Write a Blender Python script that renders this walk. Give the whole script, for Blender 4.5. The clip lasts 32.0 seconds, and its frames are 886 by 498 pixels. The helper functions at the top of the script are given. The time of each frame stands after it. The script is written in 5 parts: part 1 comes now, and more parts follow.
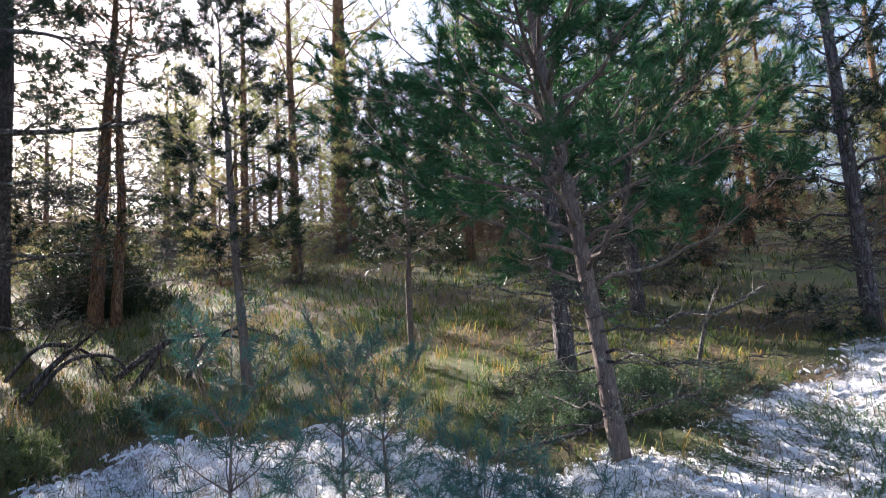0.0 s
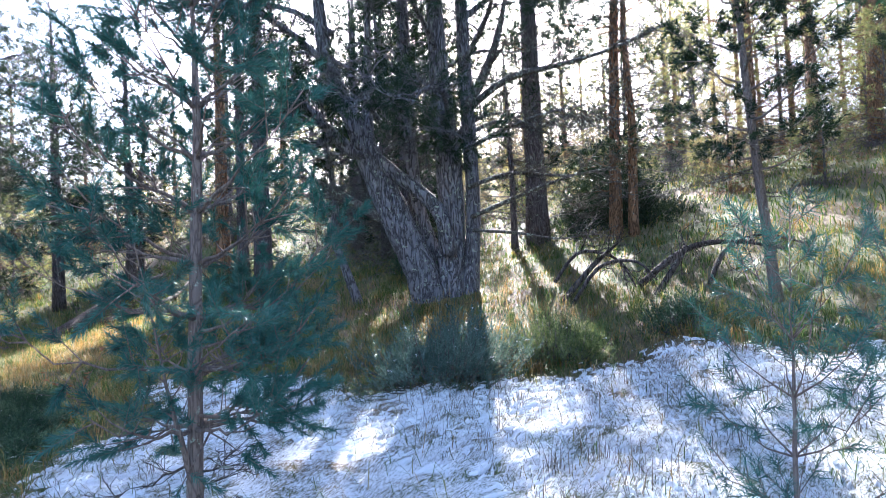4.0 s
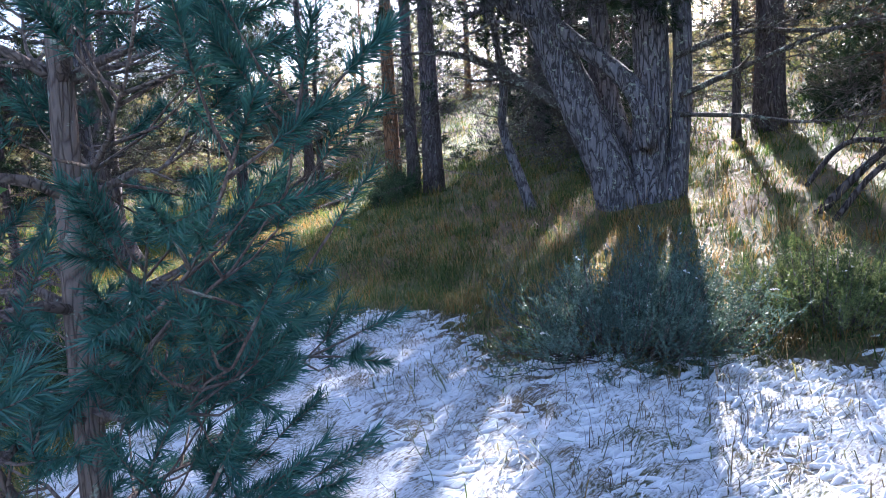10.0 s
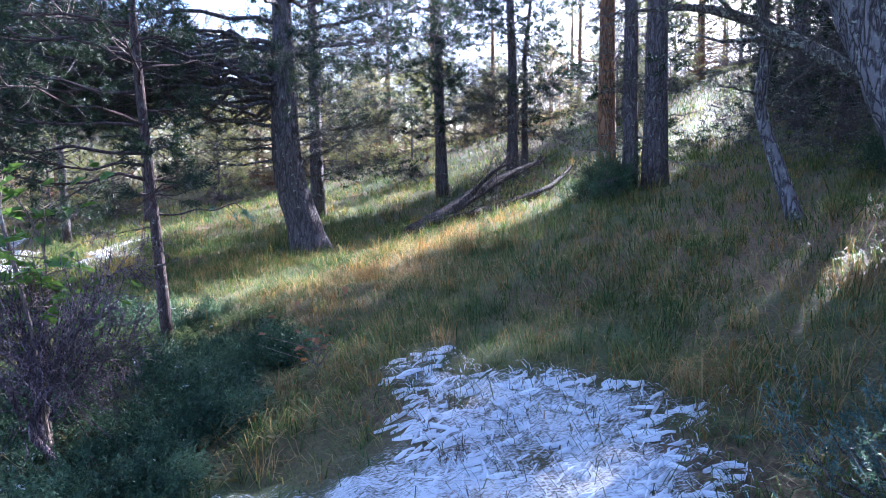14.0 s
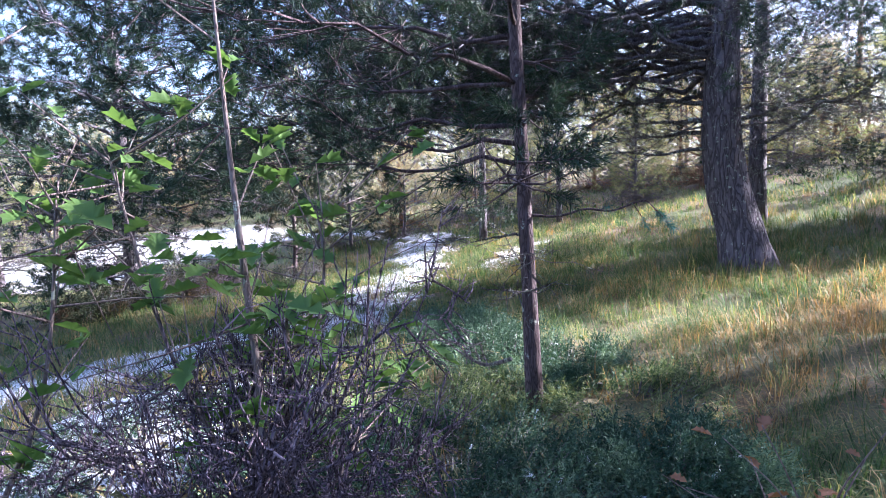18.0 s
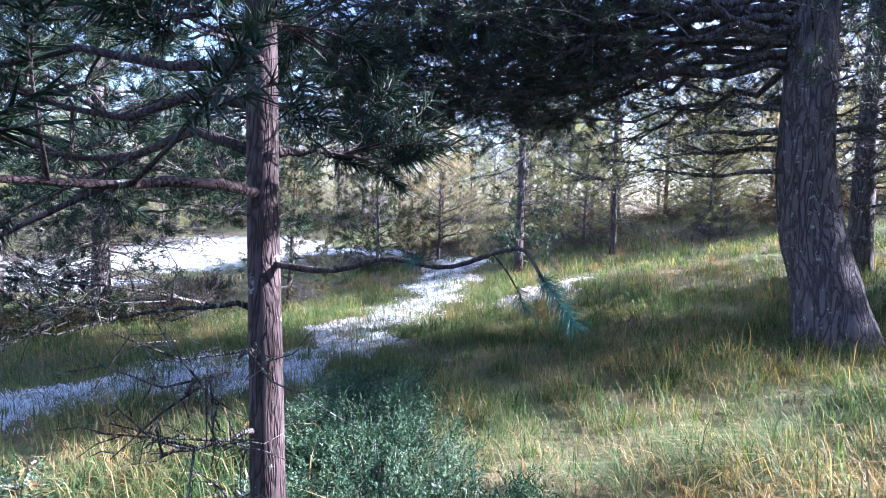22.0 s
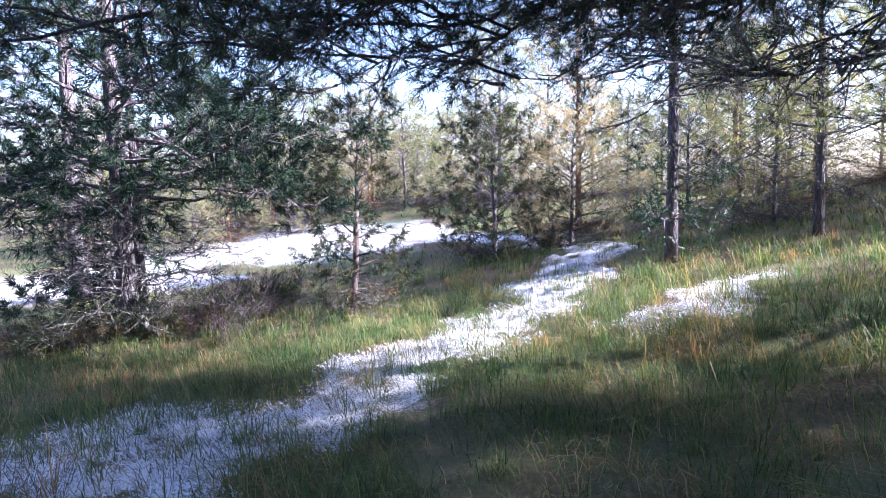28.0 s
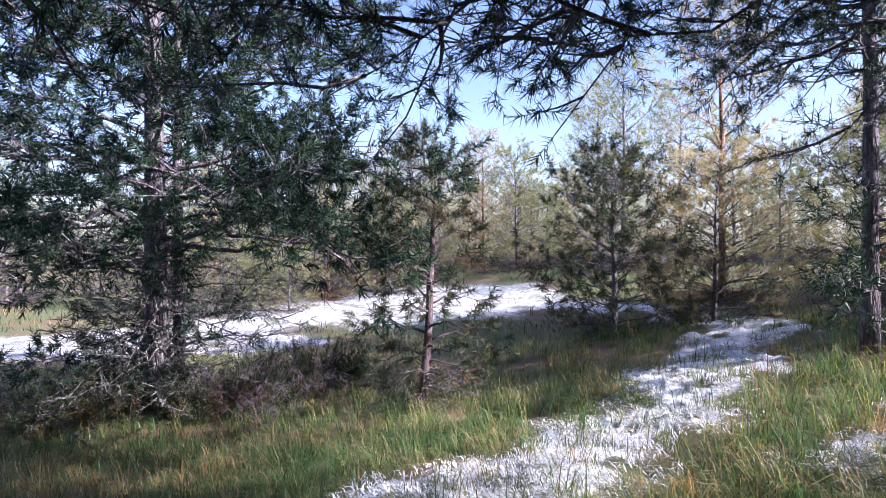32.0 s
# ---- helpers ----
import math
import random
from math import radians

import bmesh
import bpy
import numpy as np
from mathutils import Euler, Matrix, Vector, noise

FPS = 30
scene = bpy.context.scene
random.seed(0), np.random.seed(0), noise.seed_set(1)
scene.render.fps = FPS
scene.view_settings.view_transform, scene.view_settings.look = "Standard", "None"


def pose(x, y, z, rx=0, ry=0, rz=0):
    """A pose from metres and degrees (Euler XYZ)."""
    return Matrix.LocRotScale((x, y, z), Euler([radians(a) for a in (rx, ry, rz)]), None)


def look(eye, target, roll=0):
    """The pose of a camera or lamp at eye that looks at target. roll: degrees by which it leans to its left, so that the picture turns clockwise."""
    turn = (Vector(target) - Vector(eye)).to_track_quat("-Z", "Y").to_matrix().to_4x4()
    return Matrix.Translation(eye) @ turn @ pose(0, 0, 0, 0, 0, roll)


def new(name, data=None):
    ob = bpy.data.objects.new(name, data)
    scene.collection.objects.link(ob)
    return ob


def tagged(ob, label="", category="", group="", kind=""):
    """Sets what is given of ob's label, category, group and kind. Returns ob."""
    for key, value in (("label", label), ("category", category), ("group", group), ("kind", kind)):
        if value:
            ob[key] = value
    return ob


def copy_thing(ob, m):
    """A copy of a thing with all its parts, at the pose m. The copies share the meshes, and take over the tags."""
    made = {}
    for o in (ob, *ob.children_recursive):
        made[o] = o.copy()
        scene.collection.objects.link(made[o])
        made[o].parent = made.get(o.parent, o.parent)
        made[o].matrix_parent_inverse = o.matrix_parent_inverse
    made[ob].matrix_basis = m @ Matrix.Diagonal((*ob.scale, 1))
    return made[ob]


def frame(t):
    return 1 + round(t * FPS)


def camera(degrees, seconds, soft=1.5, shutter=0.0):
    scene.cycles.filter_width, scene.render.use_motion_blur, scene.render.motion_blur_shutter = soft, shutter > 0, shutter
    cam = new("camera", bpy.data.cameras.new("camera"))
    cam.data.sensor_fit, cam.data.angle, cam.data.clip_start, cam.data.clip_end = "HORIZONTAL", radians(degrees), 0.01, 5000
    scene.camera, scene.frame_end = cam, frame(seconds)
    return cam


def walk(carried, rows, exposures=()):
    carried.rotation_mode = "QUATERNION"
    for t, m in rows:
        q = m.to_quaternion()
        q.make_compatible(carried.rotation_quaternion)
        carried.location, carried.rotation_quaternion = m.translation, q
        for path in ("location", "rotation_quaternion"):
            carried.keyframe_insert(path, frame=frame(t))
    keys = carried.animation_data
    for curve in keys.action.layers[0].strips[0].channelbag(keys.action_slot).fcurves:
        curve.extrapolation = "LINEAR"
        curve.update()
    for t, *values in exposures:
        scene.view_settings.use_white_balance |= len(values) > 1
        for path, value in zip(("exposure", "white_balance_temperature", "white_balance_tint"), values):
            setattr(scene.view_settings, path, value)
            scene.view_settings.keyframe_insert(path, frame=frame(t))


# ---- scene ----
cam = camera(68.5, 32.0, soft=0.6)
METRES, EYE, TILT, LEAN, TURN = 16.1, 1.5, 5.93, 0.34, 0.0
ROWS = [
    (0.0, 0.0, 0.0, 0.0, 0.13, 2.25, 3.34),
    (0.5, -0.0017, -0.0009, 0.0003, 6.54, 2.74, 4.44),
    (1.0, -0.0032, -0.002, 0.0006, 13.22, 3.01, 5.46),
    (1.5, -0.0048, -0.0034, 0.0007, 20.56, 2.97, 6.03),
    (2.0, -0.0058, -0.0035, 0.0004, 26.59, 2.11, 6.8),
    (2.5, -0.0069, -0.0041, 0.0003, 31.38, 1.08, 6.84),
    (3.0, -0.0074, -0.0044, -0.0011, 34.95, -1.06, 7.03),
    (3.5, -0.0089, -0.0045, -0.0015, 37.92, -2.02, 6.82),
    (4.0, -0.0131, -0.0012, -0.0025, 42.35, -1.83, 6.35),
    (4.5, -0.0201, 0.0065, -0.0052, 45.72, -2.02, 5.72),
    (6.5, -0.0368, 0.0431, -0.0084, 53.29, -6.86, 7.5),
    (7.0, -0.036, 0.0495, -0.0014, 57.19, -7.2, 8.24),
    (7.5, -0.0465, 0.0574, -0.0033, 55.98, -7.16, 6.11),
    (8.0, -0.0635, 0.0654, -0.0054, 57.71, -7.31, 6.19),
    (8.5, -0.0727, 0.0689, -0.0054, 58.28, -7.97, 5.92),
    (9.0, -0.0879, 0.0814, -0.0084, 60.49, -8.98, 6.18),
    (9.5, -0.0971, 0.0958, -0.0054, 59.49, -7.75, 8.24),
    (10.0, -0.1039, 0.1022, -0.0058, 59.28, -9.13, 7.89),
    (10.5, -0.1205, 0.115, -0.0107, 58.92, -9.43, 6.4),
    (11.0, -0.136, 0.1259, -0.0076, 62.74, -8.86, 6.78),
    (11.5, -0.1426, 0.132, -0.0066, 61.75, -10.41, 7.33),
    (12.0, -0.1565, 0.1444, -0.009, 63.21, -7.73, 9.21),
    (12.5, -0.1707, 0.158, -0.0064, 66.09, -11.39, 8.52),
    (13.0, -0.1772, 0.162, -0.0065, 68.17, -11.01, 8.4),
    (13.5, -0.1945, 0.1612, -0.007, 69.78, -8.12, 6.5),
    (14.0, -0.2118, 0.1568, -0.0065, 77.78, -8.08, 6.71),
    (14.5, -0.2304, 0.154, -0.0095, 91.13, -4.98, 7.89),
    (15.0, -0.2506, 0.1563, -0.0091, 95.21, -5.56, 7.31),
    (15.5, -0.2676, 0.1519, -0.0101, 98.27, -4.24, 7.31),
    (17.5, -0.3414, 0.1506, -0.0122, 109.58, -6.03, 8.31),
    (18.0, -0.3636, 0.1443, -0.0134, 113.65, -3.48, 7.11),
    (18.5, -0.379, 0.1487, -0.013, 109.92, -6.13, 6.61),
    (19.0, -0.403, 0.1606, -0.0158, 110.94, -4.79, 8.66),
    (19.5, -0.4183, 0.1665, -0.0132, 112.5, -5.73, 7.5),
    (20.0, -0.4412, 0.1642, -0.0171, 114.33, -4.3, 3.9),
    (20.5, -0.4585, 0.1638, -0.0138, 119.6, -5.15, 4.06),
    (21.0, -0.482, 0.1641, -0.0157, 122.62, -2.64, 5.81),
    (21.5, -0.5027, 0.1641, -0.014, 122.61, -3.11, 4.34),
    (22.0, -0.5251, 0.1577, -0.0167, 121.19, -1.14, 3.5),
    (22.5, -0.5438, 0.1533, -0.0161, 123.58, -1.62, 5.19),
    (23.0, -0.5675, 0.1516, -0.0175, 124.23, -1.42, 6.28),
    (23.5, -0.5841, 0.1487, -0.0158, 124.69, -2.07, 6.17),
    (24.0, -0.6033, 0.143, -0.0158, 122.49, 0.14, 5.6),
    (24.5, -0.623, 0.1383, -0.0172, 125.6, -2.33, 8.5),
    (26.5, -0.6957, 0.1248, -0.0165, 131.81, -4.16, 5.71),
    (27.0, -0.716, 0.1156, -0.0178, 136.33, -0.45, 6.79),
    (27.5, -0.7297, 0.1059, -0.0164, 137.56, -3.86, 5.37),
    (28.0, -0.7429, 0.0913, -0.0173, 136.46, -1.76, 5.46),
    (28.5, -0.757, 0.0826, -0.0179, 140.77, -1.57, 6.44),
    (29.0, -0.7741, 0.0747, -0.0165, 143.12, 0.58, 5.4),
    (29.5, -0.7877, 0.0611, -0.0192, 142.92, 1.31, 4.59),
    (30.0, -0.7999, 0.0469, -0.0173, 144.57, 2.53, 5.54),
    (30.5, -0.8163, 0.0345, -0.0184, 148.7, 3.86, 5.65),
    (31.0, -0.8311, 0.028, -0.0177, 148.49, 2.0, 4.66),
    (31.5, -0.8408, 0.0181, -0.0188, 147.09, 2.08, 4.65),
    (32.0, -0.8504, 0.0017, -0.0173, 147.07, 4.58, 3.59),
]
# seconds, stops, kelvin, tint
EXPOSURES = [
    (0.0, 2.25, 6200, 22), (2.0, 2.85, 6000, 20), (4.0, 3.2, 5700, 18), (7.0, 2.95, 5750, 21), (9.0, 2.95, 5800, 23), (11.0, 2.85, 5500, 22), (13.0, 3.05, 5150, 25), (15.0, 3.15, 5200, 26),
    (18.0, 3.2, 5350, 30), (19.0, 3.15, 5400, 27), (21.0, 3.0, 5250, 28), (22.0, 3.05, 5150, 27), (25.0, 3.25, 5300, 30), (28.0, 2.95, 5300, 33), (32.0, 2.2, 5500, 31),
]
walk(cam, [(t, pose(0, 0, EYE, TILT, LEAN, TURN) @ pose(METRES * x, METRES * y, METRES * z, 90 + pitch, roll, yaw)) for t, x, y, z, yaw, pitch, roll in ROWS], EXPOSURES)

# ---- world, sun, exposure ----
SUN_YAW, SUN_UP = 39.5, 27.0
sky = bpy.data.worlds.new("sky")
sky.use_nodes = True
scene.world = sky
_n = sky.node_tree.nodes
_tex = _n.new("ShaderNodeTexSky")
_tex.sky_type, _tex.sun_disc = "NISHITA", False
_tex.sun_elevation, _tex.sun_rotation = radians(SUN_UP), radians(-SUN_YAW)
_tex.air_density, _tex.dust_density = 1.0, 1.6
_n["Background"].inputs["Strength"].default_value = 0.07
sky.node_tree.links.new(_tex.outputs["Color"], _n["Background"].inputs["Color"])

sun = new("sun", bpy.data.lights.new("sun", "SUN"))
sun.data.energy, sun.data.angle, sun.data.color = 5.0, radians(0.6), (1.0, 0.93, 0.8)
sun.matrix_world = look((-30 * math.sin(radians(SUN_YAW)), 30 * math.cos(radians(SUN_YAW)), 30 * math.tan(radians(SUN_UP))), (0, 0, 0))


# ---- materials ----
def material(name):
    m = bpy.data.materials.new(name)
    m.use_nodes = True
    t = m.node_tree
    return m, t, t.nodes["Principled BSDF"], t.nodes["Material Output"]


def node(t, kind, **inputs):
    n = t.nodes.new(kind)
    for k, v in inputs.items():
        n.inputs[k.replace("_", " ")].default_value = v
    return n


def ramp(t, fac, stops):
    n = t.nodes.new("ShaderNodeValToRGB")
    el = n.color_ramp.elements
    while len(el) < len(stops):
        el.new(0.5)
    for e, (p, c) in zip(el, stops):
        e.position, e.color = p, (*c, 1)
    t.links.new(fac, n.inputs["Fac"])
    return n.outputs["Color"]


def mixed(t, fac, a, b, mode="MIX"):
    n = t.nodes.new("ShaderNodeMix")
    n.data_type, n.blend_type = "RGBA", mode
    for sock, v in ((n.inputs[0], fac), (n.inputs[6], a), (n.inputs[7], b)):
        if isinstance(v, bpy.types.NodeSocket):
            t.links.new(v, sock)
        else:
            sock.default_value = v if isinstance(v, float) else (*v, 1)
    return n.outputs[2]


def coords(t, scale=(1, 1, 1), kind="Object"):
    c = t.nodes.new("ShaderNodeTexCoord")
    m = t.nodes.new("ShaderNodeMapping")
    m.inputs["Scale"].default_value = scale
    t.links.new(c.outputs[kind], m.inputs["Vector"])
    return m.outputs["Vector"]


def noise_tex(t, vec, scale, detail=4.0, rough=0.6):
    n = node(t, "ShaderNodeTexNoise", Scale=scale, Detail=detail, Roughness=rough)
    t.links.new(vec, n.inputs["Vector"])
    return n.outputs["Fac"]


def bump(t, shader, height, strength, distance):
    b = node(t, "ShaderNodeBump", Strength=strength, Distance=distance)
    t.links.new(height, b.inputs["Height"])
    t.links.new(b.outputs["Normal"], shader.inputs["Normal"])


def bark_material(name, dark, light, warm, lichen=0.0, plate=9.0, depth=0.6, relief=0.02, stretch=0.17):
    m, t, p, out = material(name)
    v = coords(t, (1, 1, stretch))
    vor = node(t, "ShaderNodeTexVoronoi", Scale=plate)
    vor.feature = "DISTANCE_TO_EDGE"
    wob = t.nodes.new("ShaderNodeTexNoise")
    wob.inputs["Scale"].default_value, wob.inputs["Detail"].default_value = 6.0, 5.0
    t.links.new(v, wob.inputs["Vector"])
    add = t.nodes.new("ShaderNodeVectorMath")
    add.operation = "MULTIPLY_ADD"
    add.inputs[1].default_value = (0.5, 0.5, 0.22)
    t.links.new(wob.outputs["Color"], add.inputs[0])
    t.links.new(v, add.inputs[2])
    t.links.new(add.outputs[0], vor.inputs["Vector"])
    crack = ramp(t, vor.outputs["Distance"], [(0.0, (0, 0, 0)), (0.05, (0.35, 0.35, 0.35)), (0.17, (1, 1, 1))])
    fine = noise_tex(t, v, 38.0, 6.0, 0.7)
    big = noise_tex(t, coords(t), 2.2, 3.0)
    body = ramp(t, fine, [(0.3, dark), (0.52, light), (0.72, warm)])
    tone = mixed(t, ramp(t, big, [(0.35, (0, 0, 0)), (0.65, (1, 1, 1))]), body, light)
    col = mixed(t, crack, tuple(c * depth for c in dark), tone)
    if lichen:
        spots = noise_tex(t, coords(t), 14.0, 6.0, 0.75)
        hi = 0.62 - lichen * 0.12
        col = mixed(t, ramp(t, spots, [(hi, (0, 0, 0)), (hi + 0.05, (1, 1, 1))]), col, (0.33, 0.37, 0.30))
    t.links.new(col, p.inputs["Base Color"])
    p.inputs["Roughness"].default_value, p.inputs["Specular IOR Level"].default_value = 0.9, 0.2
    h = mixed(t, 0.35, crack, fine)
    bump(t, p, h, 1.0, relief)
    return m


def leaf_material(name, stops, through_light, gloss=0.5, patch=0.8, glow=(1.0, 1.0, 0.55), scatter=0.45):
    """Thin leaves, needles and blades: colour by piece and by place, some light passing through."""
    m, t, p, out = material(name)
    geo = t.nodes.new("ShaderNodeNewGeometry")
    place = noise_tex(t, coords(t), patch, 3.0)
    blend = t.nodes.new("ShaderNodeMath")
    blend.operation = "MULTIPLY_ADD"
    blend.inputs[1].default_value = scatter
    sub = t.nodes.new("ShaderNodeMath")
    sub.operation = "MULTIPLY_ADD"
    sub.inputs[1].default_value, sub.inputs[2].default_value = 1.5, -0.25 - 0.5 * scatter
    t.links.new(place, sub.inputs[0])
    t.links.new(geo.outputs["Random Per Island"], blend.inputs[0])
    t.links.new(sub.outputs[0], blend.inputs[2])
    col = ramp(t, blend.outputs[0], stops)
    t.links.new(col, p.inputs["Base Color"])
    p.inputs["Roughness"].default_value, p.inputs["Specular IOR Level"].default_value = gloss, 0.15
    tr = t.nodes.new("ShaderNodeBsdfTranslucent")
    t.links.new(mixed(t, 1.0, col, glow, "MULTIPLY"), tr.inputs["Color"])
    mx = t.nodes.new("ShaderNodeMixShader")
    mx.inputs["Fac"].default_value = through_light
    t.links.new(p.outputs[0], mx.inputs[1])
    t.links.new(tr.outputs[0], mx.inputs[2])
    t.links.new(mx.outputs[0], out.inputs["Surface"])
    return m


BARK_OLD = bark_material("bark_old_pine", (0.085, 0.072, 0.078), (0.15, 0.13, 0.14), (0.24, 0.20, 0.19), 0.25, 12.0, 0.7, 0.025, 0.2)
BARK_BIG = bark_material("bark_big_pine", (0.08, 0.075, 0.084), (0.19, 0.182, 0.20), (0.30, 0.285, 0.295), 0.4, 11.0, 0.6, 0.03, 0.2)
# Darkened bark: the shade on slender stems is put into its colour.
BARK_SHADE = bark_material("bark_painted_shade", (0.06, 0.042, 0.042), (0.115, 0.085, 0.085), (0.17, 0.12, 0.11), 0.1, 34.0, 0.7, 0.006)
BARK_RED = bark_material("bark_scots_pine", (0.12, 0.07, 0.045), (0.30, 0.17, 0.10), (0.40, 0.22, 0.12), 0.1, 15.0)
BARK_YOUNG = bark_material("bark_young_pine", (0.15, 0.115, 0.10), (0.22, 0.175, 0.155), (0.30, 0.225, 0.185), 0.15, 30.0, 0.85, 0.006)
TWIG_GREY = bark_material("grey_dead_twig", (0.075, 0.065, 0.06), (0.165, 0.148, 0.138), (0.26, 0.24, 0.22), 0.6, 30.0)
TWIG_PURPLE = bark_material("bare_shrub_twig", (0.08, 0.06, 0.075), (0.20, 0.155, 0.185), (0.30, 0.25, 0.27), 0.0, 40.0)
WOOD_LOG = bark_material("weathered_log", (0.045, 0.036, 0.033), (0.12, 0.098, 0.09), (0.19, 0.155, 0.135), 0.2, 12.0)

NEEDLE = leaf_material("pine_needles", [(0.0, (0.012, 0.026, 0.018)), (0.5, (0.024, 0.048, 0.03)), (1.0, (0.055, 0.075, 0.038))], 0.16, 0.45)
NEEDLE_BLUE = leaf_material("young_pine_needles", [(0.0, (0.018, 0.062, 0.056)), (0.5, (0.05, 0.155, 0.135)), (1.0, (0.13, 0.26, 0.22))], 0.2, 0.42, glow=(0.9, 1.0, 0.7))
NEEDLE_GREEN = leaf_material("green_pine_needles", [(0.0, (0.013, 0.048, 0.024)), (0.5, (0.035, 0.125, 0.058)), (1.0, (0.09, 0.21, 0.09))], 0.2, 0.42)
# Paled needles: full sun on crowns farther off is put into the colours.
NEEDLE_SUN_PAINTED = leaf_material("pine_needles_painted_sunlit", [(0.0, (0.09, 0.12, 0.06)), (0.4, (0.20, 0.22, 0.12)), (0.75, (0.31, 0.29, 0.16)), (1.0, (0.36, 0.24, 0.12))], 0.48, 0.5)
JUNIPER = leaf_material("juniper_needles", [(0.0, (0.025, 0.05, 0.042)), (0.45, (0.07, 0.125, 0.11)), (0.85, (0.22, 0.31, 0.28))], 0.25, 0.5, 5.0)
# Lit copy of the juniper: sun on the sprays is put into these colours.
JUNIPER_LIT = leaf_material("juniper_needles_painted_sunlit", [(0.0, (0.02, 0.045, 0.022)), (0.4, (0.07, 0.11, 0.05)), (0.85, (0.28, 0.32, 0.15))], 0.35, 0.5, 4.0)
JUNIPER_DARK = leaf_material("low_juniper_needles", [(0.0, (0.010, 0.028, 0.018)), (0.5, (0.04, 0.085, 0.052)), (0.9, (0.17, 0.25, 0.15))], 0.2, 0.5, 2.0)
BROADLEAF = leaf_material("oak_leaf_green", [(0.0, (0.06, 0.15, 0.06)), (0.5, (0.14, 0.24, 0.07)), (0.85, (0.36, 0.34, 0.07))], 0.45, 0.45, 3.0)
DRYLEAF = leaf_material("oak_leaf_dry", [(0.0, (0.20, 0.09, 0.05)), (0.6, (0.36, 0.18, 0.10)), (1.0, (0.45, 0.27, 0.15))], 0.35, 0.6, 3.0)
GRASS = leaf_material("meadow_grass", [(0.10, (0.028, 0.07, 0.022)), (0.38, (0.07, 0.13, 0.045)), (0.68, (0.15, 0.18, 0.068)), (0.9, (0.36, 0.30, 0.15)), (1.0, (0.34, 0.20, 0.09))], 0.42, 0.55, 1.3, (1.15, 1.15, 0.6), 0.8)
STRAW = leaf_material("dry_straw", [(0.0, (0.26, 0.18, 0.08)), (0.5, (0.37, 0.27, 0.13)), (1.0, (0.48, 0.38, 0.22))], 0.4, 0.55, 0.8, (1.0, 0.93, 0.6))
TAWNY = leaf_material("tawny_grass", [(0.0, (0.14, 0.085, 0.03)), (0.45, (0.24, 0.155, 0.06)), (0.8, (0.36, 0.245, 0.10)), (1.0, (0.48, 0.37, 0.19))], 0.4, 0.55, 1.6, (1.3, 1.1, 0.6), 0.9)
RIME = leaf_material("snow_on_blades", [(0.0, (0.45, 0.42, 0.38)), (0.35, (0.78, 0.79, 0.81)), (1.0, (0.88, 0.89, 0.91))], 0.15, 0.6, 3.0, (1, 1, 1))

NEEDLE_BRUSH = leaf_material("brush_needles", [(0.0, (0.018, 0.032, 0.018)), (0.55, (0.045, 0.06, 0.03)), (0.8, (0.10, 0.065, 0.035)), (1.0, (0.19, 0.10, 0.055))], 0.25, 0.5, 1.5)
NEEDLE_OCHRE = leaf_material("ochre_needles", [(0.0, (0.17, 0.15, 0.10)), (0.45, (0.33, 0.27, 0.19)), (0.8, (0.44, 0.37, 0.27)), (1.0, (0.42, 0.28, 0.17))], 0.5, 0.5)
STEM = leaf_material("withered_stem", [(0.0, (0.06, 0.045, 0.035)), (0.5, (0.15, 0.11, 0.075)), (1.0, (0.30, 0.24, 0.16))], 0.2, 0.6, 2.0)
OLDLEAF = leaf_material("old_oak_leaf", [(0.0, (0.05, 0.06, 0.03)), (0.5, (0.13, 0.12, 0.05)), (1.0, (0.27, 0.18, 0.09))], 0.2, 0.5, 3.0)
FROSTED = leaf_material("blades_in_snow", [(0.0, (0.03, 0.045, 0.022)), (0.4, (0.07, 0.085, 0.04)), (0.75, (0.20, 0.15, 0.08)), (1.0, (0.42, 0.36, 0.26))], 0.25, 0.55, 2.0)
SNOW = leaf_material("thin_snow", [(0.0, (0.76, 0.77, 0.79)), (0.5, (0.86, 0.87, 0.89)), (1.0, (0.90, 0.91, 0.92))], 0.12, 0.7, 4.0, (1, 1, 1))


